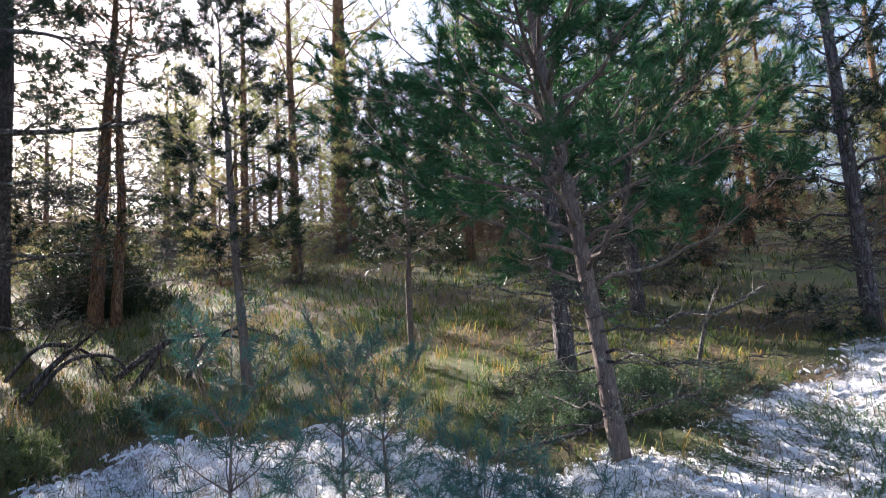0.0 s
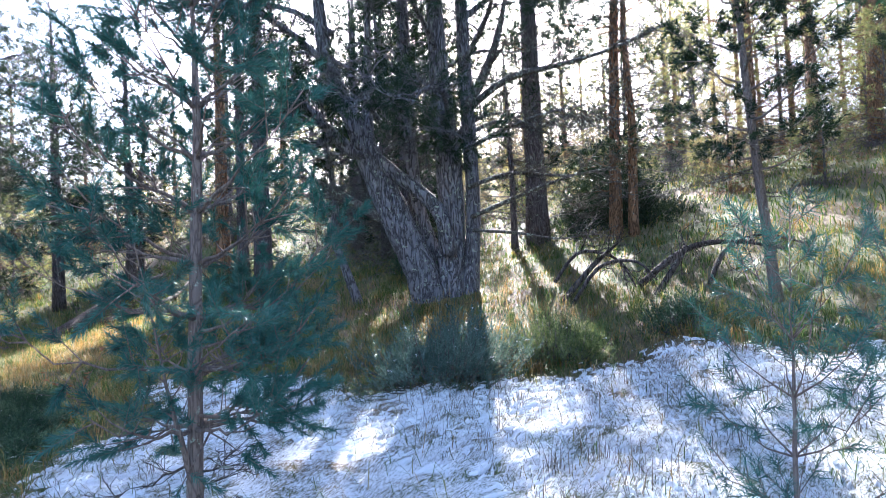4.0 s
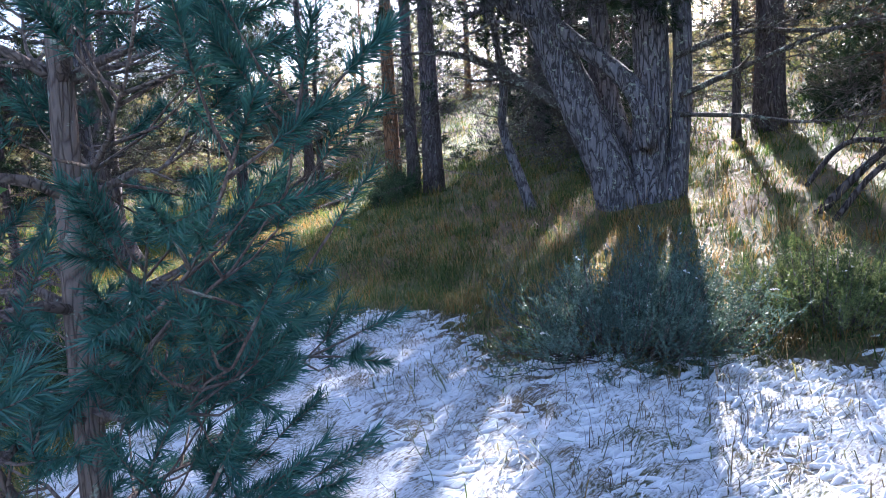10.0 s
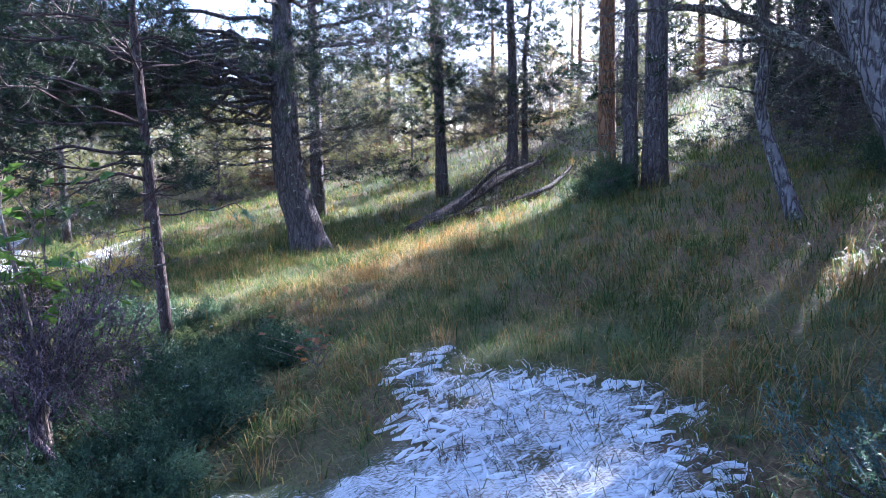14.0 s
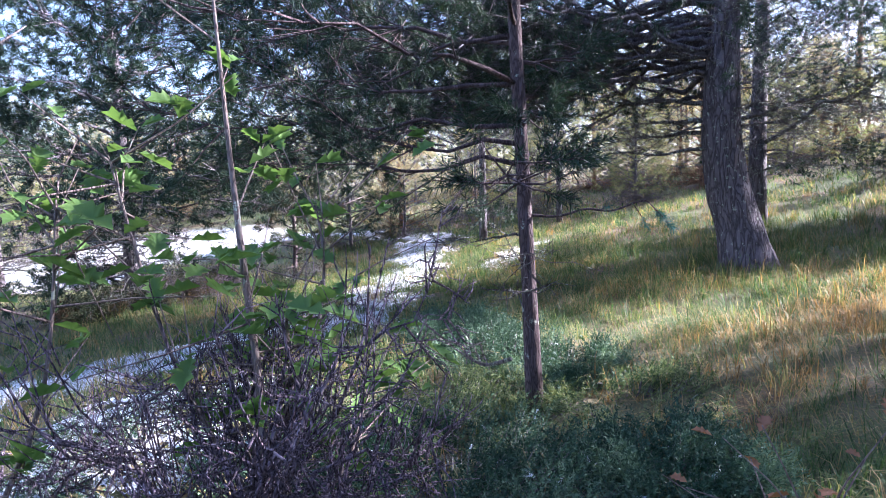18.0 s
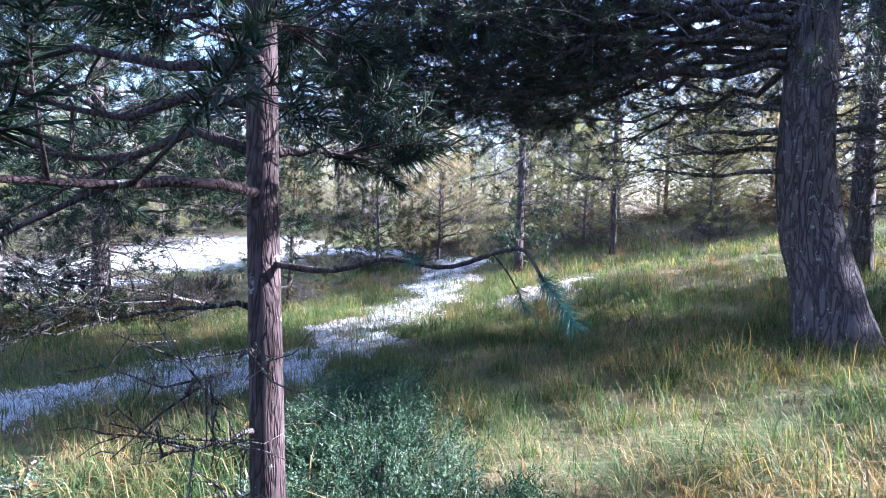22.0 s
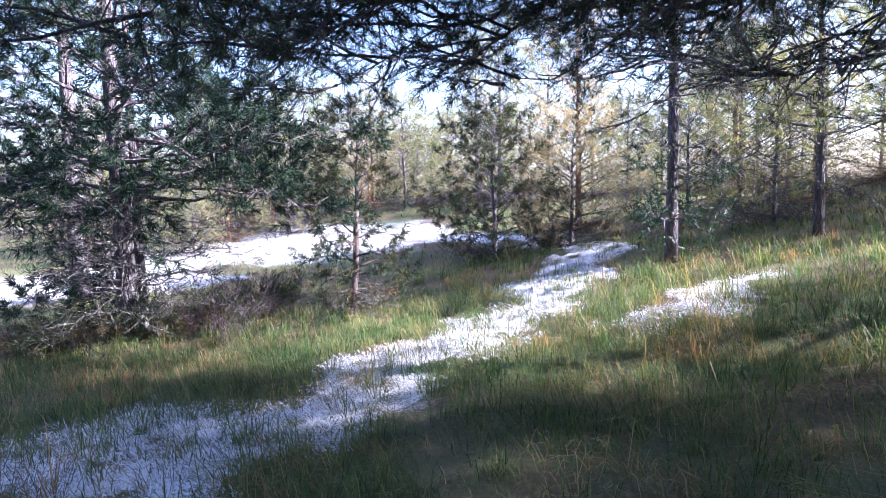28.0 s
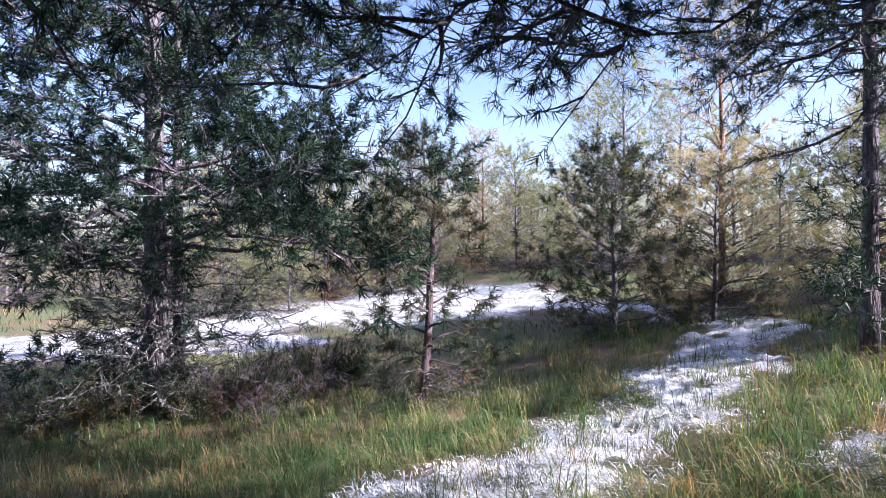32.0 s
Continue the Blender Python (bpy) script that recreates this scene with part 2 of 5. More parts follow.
def ground_material():
    m, t, p, out = material("forest_ground")
    v = coords(t)
    att = t.nodes.new("ShaderNodeAttribute")
    att.attribute_name = "snow"
    litter = noise_tex(t, v, 24.0, 6.0, 0.75)
    patch = noise_tex(t, v, 0.45, 4.0)
    thatch = noise_tex(t, coords(t, (1, 3.5, 1)), 30.0, 5.0, 0.7)
    green = ramp(t, thatch, [(0.3, (0.028, 0.042, 0.014)), (0.55, (0.10, 0.12, 0.036)), (0.75, (0.25, 0.22, 0.075))])
    brown = ramp(t, litter, [(0.3, (0.045, 0.028, 0.016)), (0.55, (0.16, 0.105, 0.05)), (0.75, (0.32, 0.23, 0.11))])
    soil = mixed(t, ramp(t, patch, [(0.42, (0, 0, 0)), (0.6, (1, 1, 1))]), green, brown)
    slant = t.nodes.new("ShaderNodeMapping")
    slant.inputs["Rotation"].default_value, slant.inputs["Scale"].default_value = (0, 0, radians(12)), (2.8, 0.9, 1)
    t.links.new(v, slant.inputs["Vector"])
    crumbs = mixed(t, 0.4, noise_tex(t, slant.outputs["Vector"], 30.0, 6.0, 0.7), noise_tex(t, slant.outputs["Vector"], 55.0, 3.0, 0.6))
    crumbs = mixed(t, 0.25, crumbs, noise_tex(t, v, 3.5, 4.0, 0.6))
    mask = t.nodes.new("ShaderNodeMath")
    mask.operation = "MULTIPLY_ADD"
    mask.inputs[1].default_value = 2.4
    t.links.new(crumbs, mask.inputs[0])
    shift = t.nodes.new("ShaderNodeMath")
    shift.operation = "ADD"
    shift.inputs[1].default_value = -1.98
    t.links.new(att.outputs["Fac"], shift.inputs[0])
    t.links.new(shift.outputs[0], mask.inputs[2])
    cover = ramp(t, mask.outputs[0], [(0.02, (0, 0, 0)), (0.30, (1, 1, 1))])
    white = ramp(t, litter, [(0.25, (0.74, 0.75, 0.77)), (0.6, (0.88, 0.89, 0.91))])
    t.links.new(mixed(t, cover, soil, white), p.inputs["Base Color"])
    p.inputs["Roughness"].default_value = 0.85
    bump(t, p, mixed(t, 0.5, crumbs, litter), 0.9, 0.05)
    return m


GROUND = ground_material()


# ---- terrain ----
rng = np.random.default_rng(7)


def bend(q):
    q = np.maximum(q, 0.0)
    return np.where(q < 9, q ** 1.5, 27 + 4.5 * (q - 9))


def height(x, y):
    """The hillside: it climbs towards +y, steepens uphill and levels off below the trail."""
    x, y = np.asarray(x, float), np.asarray(y, float)
    far_y = np.clip(y, -80, 60)
    low = np.clip(-5.5 - far_y, 0, 60)
    z = 0.1039 * far_y - 0.0059 * np.clip(x, -60, 60) - 0.1
    z = z + 0.035 * bend(np.minimum(far_y - 4.5, 40)) + 0.03 * bend(np.minimum(-16 - x, 14)) + 0.03 * low ** 1.3
    near = np.exp(-((x + 9) ** 2 + (y - 2) ** 2) / 900)
    z = z + near * 0.05 * (np.sin(1.7 * x + 0.6 * y) * np.sin(1.3 * y - 0.4 * x) + 0.5 * np.sin(3.9 * x - 1.1) * np.sin(3.3 * y + 0.5))
    return z


def inside(px, py, poly):
    res = np.zeros(px.shape, bool)
    for (x0, y0), (x1, y1) in zip(poly, poly[1:] + poly[:1]):
        cross = (y0 > py) != (y1 > py)
        res ^= cross & (px < (x1 - x0) * (py - y0) / (y1 - y0 + 1e-9) + x0)
    return res


def to_line(px, py, line):
    best = np.full(px.shape, 1e9)
    for (x0, y0), (x1, y1) in zip(line, line[1:]):
        dx, dy = x1 - x0, y1 - y0
        s = np.clip(((px - x0) * dx + (py - y0) * dy) / (dx * dx + dy * dy), 0, 1)
        best = np.minimum(best, np.hypot(px - x0 - s * dx, py - y0 - s * dy))
    return best


SNOW_BANK = [(-5.2, 0.6), (-6.4, 1.7), (-6.9, 2.6), (-7.8, 3.0), (-8.6, 3.5), (-8.1, 3.9), (-6.9, 4.4), (-6.1, 4.7), (-5.3, 4.6), (-4.8, 4.2), (-4.3, 4.8), (-3.8, 5.8),
             (-3.0, 6.5), (-1.3, 6.9), (-0.6, 7.4), (0.0, 6.2), (0.6, 5.6), (1.6, 5.6), (2.0, 6.3), (3.0, 7.1), (4.1, 8.3), (6, 9.4), (10, 10), (10, -3), (-4, -3)]
SNOW_BRUSH = [(-7.6, 0.0), (-8.7, -0.2), (-9.9, -0.7), (-10.6, -1.8), (-9.8, -2.6), (-8.8, -2.6), (-7.6, -2.0)]
TRAIL = [(-6.5, -5.2), (-10.6, -4.0), (-12.8, -3.3), (-14.6, -2.7), (-16.3, -3.4), (-18.3, -3.8), (-20.5, -4.6), (-22.8, -5.6), (-24.6, -8.5), (-24.0, -13.0)]
WALKED = [(1, -1), (0, 0), (-1.4, 1.3), (-2.9, 2.6), (-6.5, 2.6), (-9.1, 2.5), (-12.0, 1.5), (-13.7, 0.0), (-15, -2)]


def snow_at(x, y):
    """How much snow lies at a place, 0 to 1, softened at ragged edges."""
    x, y = np.asarray(x, float), np.asarray(y, float)
    wx = x + 0.22 * np.sin(2.9 * y + 1.3) + 0.12 * np.sin(7.1 * y + 2 * x) + 0.07 * np.sin(17 * x + 5 * y)
    wy = y + 0.20 * np.sin(3.1 * x + 0.4) + 0.12 * np.sin(6.7 * x - 3 * y) + 0.07 * np.sin(19 * y - 4 * x)
    s = np.zeros(x.shape)
    edge = to_line(wx, wy, SNOW_BANK + SNOW_BANK[:1])
    s = np.maximum(s, np.where(inside(wx, wy, SNOW_BANK), np.clip(0.42 + edge * 1.0, 0, 1), np.clip(0.42 - edge * 1.0, 0, 1)))
    edge = to_line(wx, wy, SNOW_BRUSH + SNOW_BRUSH[:1])
    s = np.maximum(s, np.where(inside(wx, wy, SNOW_BRUSH), np.clip(0.45 + edge * 1.3, 0, 0.97), np.clip(0.35 - edge * 1.4, 0, 1)))
    s = np.maximum(s, np.clip(1.45 - to_line(wx, wy, TRAIL) / 0.92, 0, 0.97))
    for cx, cy, rx, ry in ((-23.5, -15.5, 4.2, 5.0), (-19.3, -1.8, 1.9, 0.6), (-22.6, -5.6, 1.8, 0.8), (-13.3, -2.3, 1.5, 0.8), (-12.9, -3.4, 1.6, 1.0), (-15.2, -18.0, 4.0, 4.5), (-21.5, -19.0, 6.5, 5.0), (-18.2, -14.0, 1.6, 2.0)):
        s = np.maximum(s, np.clip(2.0 - 1.5 * np.hypot((wx - cx) / rx, (wy - cy) / ry), 0, 0.95))
    blot = np.sin(4.7 * x + 1.7 * y) * np.sin(5.3 * y - 2.1 * x + 0.8) + 0.6 * np.sin(11 * x - 7 * y) * np.sin(9 * y + 6 * x)
    return np.clip(s - 0.09 * np.clip(blot - 0.35, 0, 1) * 2, 0, 1)


def mesh_of(name, verts, tris, mats, smooth=False, index=None):
    me = bpy.data.meshes.new(name)
    verts, tris = np.asarray(verts, np.float32), np.asarray(tris, np.int32)
    k = tris.shape[1]
    me.vertices.add(len(verts))
    me.vertices.foreach_set("co", verts.ravel())
    me.loops.add(tris.size)
    me.loops.foreach_set("vertex_index", tris.ravel())
    me.polygons.add(len(tris))
    me.polygons.foreach_set("loop_start", np.arange(0, tris.size, k, dtype=np.int32))
    if smooth:
        me.polygons.foreach_set("use_smooth", np.ones(len(tris), bool))
    for m in (mats if isinstance(mats, (list, tuple)) else [mats]):
        me.materials.append(m)
    if index is not None:
        me.polygons.foreach_set("material_index", np.asarray(index, np.int32))
    me.update(calc_edges=True)
    return me


def axis(lo, hi, step, far):
    mid = list(np.arange(lo, hi, step))
    out, d = [], step
    x = hi
    while x < far:
        out.append(x)
        d *= 1.22
        x += d
    pre, d, x = [], step, lo
    while x > -far:
        d *= 1.22
        x -= d
        pre.append(x)
    return np.array(pre[::-1] + mid + out)


def make_ground():
    ax, ay = axis(-27, 6, 0.10, 900), axis(-9, 13, 0.09, 900)
    X, Y = np.meshgrid(ax, ay)
    S = snow_at(X, Y)
    Z = height(X, Y)
    fine = 0.5 * np.sin(13 * X + 4 * Y) * np.sin(11 * Y - 5 * X) + 0.5 * np.sin(23 * X - 9 * Y) * np.sin(19 * Y + 8 * X)
    Z = Z + np.where(np.hypot(X + 10, Y) < 25, 1, 0) * (0.012 * fine + 0.06 * S * (0.7 + 0.6 * fine + 0.35 * np.sin(31 * X + 11 * Y) * np.sin(27 * Y - 13 * X)))
    nx, ny = len(ax), len(ay)
    i = (np.arange(ny - 1)[:, None] * nx + np.arange(nx - 1)[None]).ravel()
    me = mesh_of("ground", np.stack([X, Y, Z], -1).reshape(-1, 3), np.stack([i, i + 1, i + nx + 1, i + nx], 1), GROUND, True)
    me.attributes.new("snow", "FLOAT", "POINT").data.foreach_set("value", S.ravel().astype(np.float32))
    tagged(new("ground", me), "grassy forest hillside with patches of thin snow", "ground", kind="structure")


make_ground()


# ---- builders ----
class Soup:
    """Triangles gathered for one mesh."""

    def __init__(self):
        self.v, self.f, self.m, self.n = [], [], [], 0

    def add(self, v, f, m=0):
        self.v.append(np.asarray(v, np.float32).reshape(-1, 3))
        f = np.asarray(f, np.int32).reshape(-1, 3)
        self.f.append(f + self.n)
        self.m.append(np.full(len(f), m))
        self.n += len(self.v[-1])

    def mesh(self, name, mats, smooth=False):
        return mesh_of(name, np.concatenate(self.v), np.concatenate(self.f), mats, smooth, np.concatenate(self.m))


def thing(name, x, y, label, category, group="", z=None, turn=0.0):
    ob = new(name)
    ob.empty_display_size = 0.2
    ob.matrix_world = pose(x, y, float(height(x, y)) - 0.02 if z is None else z, 0, 0, turn)
    return tagged(ob, label, category, group)


def part(name, me, parent, label="", kind=""):
    ob = new(name, me)
    ob.parent = parent
    return tagged(ob, label, kind=kind)


def unit(v):
    v = np.asarray(v, float)
    return v / np.maximum(np.linalg.norm(v, axis=-1, keepdims=True), 1e-9)


def smooth_path(pts, n):
    """A rounded line of n points through a few given ones."""
    p = np.asarray(pts, float)
    t = np.linspace(0, len(p) - 1, n)
    i = np.clip(t.astype(int), 0, len(p) - 2)
    f = (t - i)[:, None]
    a, b, c, d = p[np.maximum(i - 1, 0)], p[i], p[i + 1], p[np.minimum(i + 2, len(p) - 1)]
    return 0.5 * (2 * b + (c - a) * f + (2 * a - 5 * b + 4 * c - d) * f ** 2 + (3 * b - a - 3 * c + d) * f ** 3)


def tube(soup, path, radii, sides=8, rough=0.0, m=0, seed=0):
    """A closed tapering tube along a path; rough makes the rings uneven."""
    path = np.asarray(path, float)
    n = len(path)
    radii = np.interp(np.linspace(0, 1, n), np.linspace(0, 1, len(radii)), radii)
    d = unit(np.gradient(path, axis=0))
    ref = np.array([0.31, 0.95, 0.05]) if abs(d[0][2]) > 0.6 else np.array([0, 0, 1.0])
    u = unit(np.cross(d, ref))
    w = np.cross(d, u)
    a = np.arange(sides) * 2 * math.pi / sides
    r = radii[:, None] * np.ones((1, sides))
    if rough:
        g = np.random.default_rng(seed)
        lobes = sum(g.normal() * np.cos(k * a + g.uniform(0, 6)) for k in (2, 3, 4)) * 0.5
        r = r * (1 + rough * (lobes[None] * 0.7 + 0.5 * g.normal(size=(n, sides))))
    ring = path[:, None] + r[..., None] * (np.cos(a)[None, :, None] * u[:, None] + np.sin(a)[None, :, None] * w[:, None])
    v = np.concatenate([ring.reshape(-1, 3), path[-1:] + d[-1] * radii[-1] * 0.6, path[:1]])
    i, j = np.meshgrid(np.arange(n - 1), np.arange(sides), indexing="ij")
    p, q = (i * sides + j).ravel(), (i * sides + (j + 1) % sides).ravel()
    f = np.concatenate([np.stack([p, q, q + sides], 1), np.stack([p, q + sides, p + sides], 1)])
    k = np.arange(sides)
    top = np.stack([(n - 1) * sides + k, (n - 1) * sides + (k + 1) % sides, np.full(sides, n * sides)], 1)
    low = np.stack([(k + 1) % sides, k, np.full(sides, n * sides + 1)], 1)
    soup.add(v, np.concatenate([f, top, low]), m)


def rods(soup, a, b, c, r0, r1, m=0):
    """Many thin three-sided twigs at once, each bent at b."""
    a, b, c = (np.asarray(q, float).reshape(-1, 3) for q in (a, b, c))
    n = len(a)
    if not n:
        return
    d = unit(c - a)
    ref = np.where(np.abs(d[:, 2:]) > 0.8, np.array([[1.0, 0, 0]]), np.array([[0, 0, 1.0]]))
    u = unit(np.cross(d, ref))
    w = np.cross(d, u)
    ang = np.arange(3) * 2 * math.pi / 3
    off = np.cos(ang)[None, :, None] * u[:, None] + np.sin(ang)[None, :, None] * w[:, None]
    r0, r1 = np.broadcast_to(r0, (n,))[:, None, None], np.broadcast_to(r1, (n,))[:, None, None]
    v = np.concatenate([a[:, None] + off * r0, b[:, None] + off * (r0 + r1) / 2, c[:, None] + off * r1], 1)
    f = []
    for k in (0, 3):
        for j in range(3):
            p, q = k + j, k + (j + 1) % 3
            f += [(p, q, q + 3), (p, q + 3, p + 3)]
    f.append((6, 7, 8))
    soup.add(v, (np.arange(n) * 9)[:, None, None] + np.array(f)[None], m)


def slivers(soup, a, c, r, g, m=0):
    """Far twigs, as the thinnest of wedges."""
    side = unit(np.cross(c - a, g.normal(size=a.shape))) * r
    v = np.stack([a - side, a + side, c], 1).reshape(-1, 3)
    soup.add(v, np.arange(len(v)).reshape(-1, 3), m)


def needles(soup, at, way, length, count, size, width, spread, g, m=0):
    """Shoots full of needles: count needles along each shoot, leaning forward and out."""
    at, way = np.asarray(at, float).reshape(-1, 3), unit(np.asarray(way, float).reshape(-1, 3))
    n = len(at)
    if not n:
        return
    length = np.broadcast_to(length, (n,))
    s = np.linspace(0.05, 1.0, count)[None] + g.uniform(-0.03, 0.03, (n, count))
    az = g.uniform(0, 6.283, (n, count))
    ref = np.where(np.abs(way[:, 2:]) > 0.8, np.array([[1.0, 0, 0]]), np.array([[0, 0, 1.0]]))
    u = unit(np.cross(way, ref))
    w = np.cross(way, u)
    out = np.cos(az)[..., None] * u[:, None] + np.sin(az)[..., None] * w[:, None]
    lean = np.radians(spread * (1.15 - 0.55 * s) * g.uniform(0.7, 1.25, (n, count)))
    d = np.cos(lean)[..., None] * way[:, None] + np.sin(lean)[..., None] * out
    root = at[:, None] + way[:, None] * (s * length[:, None])[..., None]
    tip = root + d * (size * g.uniform(0.75, 1.15, (n, count)))[..., None]
    tip[..., 2] -= size * 0.10
    side = unit(np.cross(d, g.normal(size=(n, count, 3)))) * width / 2
    v = np.stack([root - side, root + side, tip], 2).reshape(-1, 3)
    soup.add(v, np.arange(len(v)).reshape(-1, 3), m)


def limb_path(start, yaw, length, rise, droop, lift, g, n=7, wave=0.05):
    s = np.linspace(0, 1, n)
    yaw = yaw + np.cumsum(g.normal(0, 0.10, n)) * np.linspace(0, 1, n)
    h = length / (n - 1)
    x, y = np.cumsum(np.r_[0, np.cos(yaw[1:]) * h]), np.cumsum(np.r_[0, np.sin(yaw[1:]) * h])
    z = length * (math.tan(rise) * s - droop * s ** 2 + lift * s ** 3) + np.r_[0, g.normal(0, wave * length * 0.25, n - 1)]
    return np.asarray(start) + np.stack([x, y, z], 1)


def along(path, s):
    s = np.asarray(s) * (len(path) - 1)
    i = np.clip(s.astype(int), 0, len(path) - 2)
    f = (s - i)[:, None]
    return path[i] * (1 - f) + path[i + 1] * f, unit(path[i + 1] - path[i])


def dress(wood, green, path, r, g, twigs, shoots, needle, twig_len, flat=0.5, start=0.25, curl=0.35):
    """Side twigs on a limb, finer twigs on those, and needle shoots at their ends."""
    count, size, width, spread, slen = needle
    L = np.linalg.norm(path[-1] - path[0])
    s = np.sort(g.uniform(start, 1.0, twigs))
    p, d = along(path, s)
    side = np.where(np.arange(twigs) % 2, 1.0, -1.0)[:, None]
    lat = unit(np.cross(d, [0, 0, 1.0])) * side
    up = g.normal(0, flat, (twigs, 1)) * np.array([[0, 0, 1.0]])
    way = unit(d * g.uniform(0.5, 1.1, (twigs, 1)) + lat * g.uniform(0.6, 1.0, (twigs, 1)) + up)
    ln = twig_len * (1.15 - 0.75 * s) * g.uniform(0.6, 1.25, twigs) + 0.05
    mid = p + way * (ln * 0.5)[:, None]
    tip = p + way * ln[:, None] + np.array([0, 0, 1.0]) * (ln * curl * g.uniform(-0.3, 1.0, twigs))[:, None]
    if width >= 0.012:
        slivers(wood, p, tip, min(0.010, r), g)
    else:
        rods(wood, p, mid, tip, np.minimum(r * 0.45, 0.004 + 0.010 * ln), 0.0018)
    if green is None:
        q = np.repeat(np.arange(twigs), 7 if width >= 0.012 else 4)
        f = g.uniform(0.2, 0.98, len(q))[:, None]
        a = p[q] * (1 - f) + tip[q] * f
        w2 = unit(way[q] + g.normal(0, 0.7, (len(q), 3)))
        l2 = (ln[q] * g.uniform(0.2, 0.55, len(q)))[:, None]
        if width >= 0.012:
            slivers(wood, a, a + w2 * l2, 0.007, g)
            return
        thin = max(0.0028, 0.25 * width)
        rods(wood, a, a + w2 * l2 * 0.5 + g.normal(0, 0.01, a.shape), a + w2 * l2, thin, thin * 0.4)
        return
    at, sw = [tip - unit(tip - mid) * slen * 0.3], [unit(tip - mid)]
    for _ in range(shoots - 1):
        f = g.uniform(0.35, 1.0, twigs)[:, None]
        a = mid * (1 - f) + tip * f
        w2 = unit(unit(tip - mid) + g.normal(0, 0.55, (twigs, 3)) + np.array([0, 0, 0.25]))
        at.append(a)
        sw.append(w2)
    at, sw = np.concatenate(at + [path[-1:]]), np.concatenate(sw + [unit(path[-1:] - path[-2:-1])])
    ls = slen * g.uniform(0.6, 1.2, len(at))
    if width < 0.010:
        rods(wood, at, at + sw * (ls * 0.5)[:, None], at + sw * ls[:, None], 0.003, 0.0015)
    needles(green, at, sw, ls, count, size, width, spread, g)


def trunk_path(h, lean, wobble, g, n=14):
    s = np.linspace(0, 1, n)
    w = np.cumsum(g.normal(0, wobble, (n, 2)), 0) * s[:, None]
    return np.stack([lean[0] * s + w[:, 0], lean[1] * s + w[:, 1], h * s - 0.08], 1)


NEAR = (120, 0.055, 0.0042, 50, 0.17)
MID = (30, 0.10, 0.0095, 65, 0.18)
FAR = (20, 0.11, 0.0135, 66, 0.2)


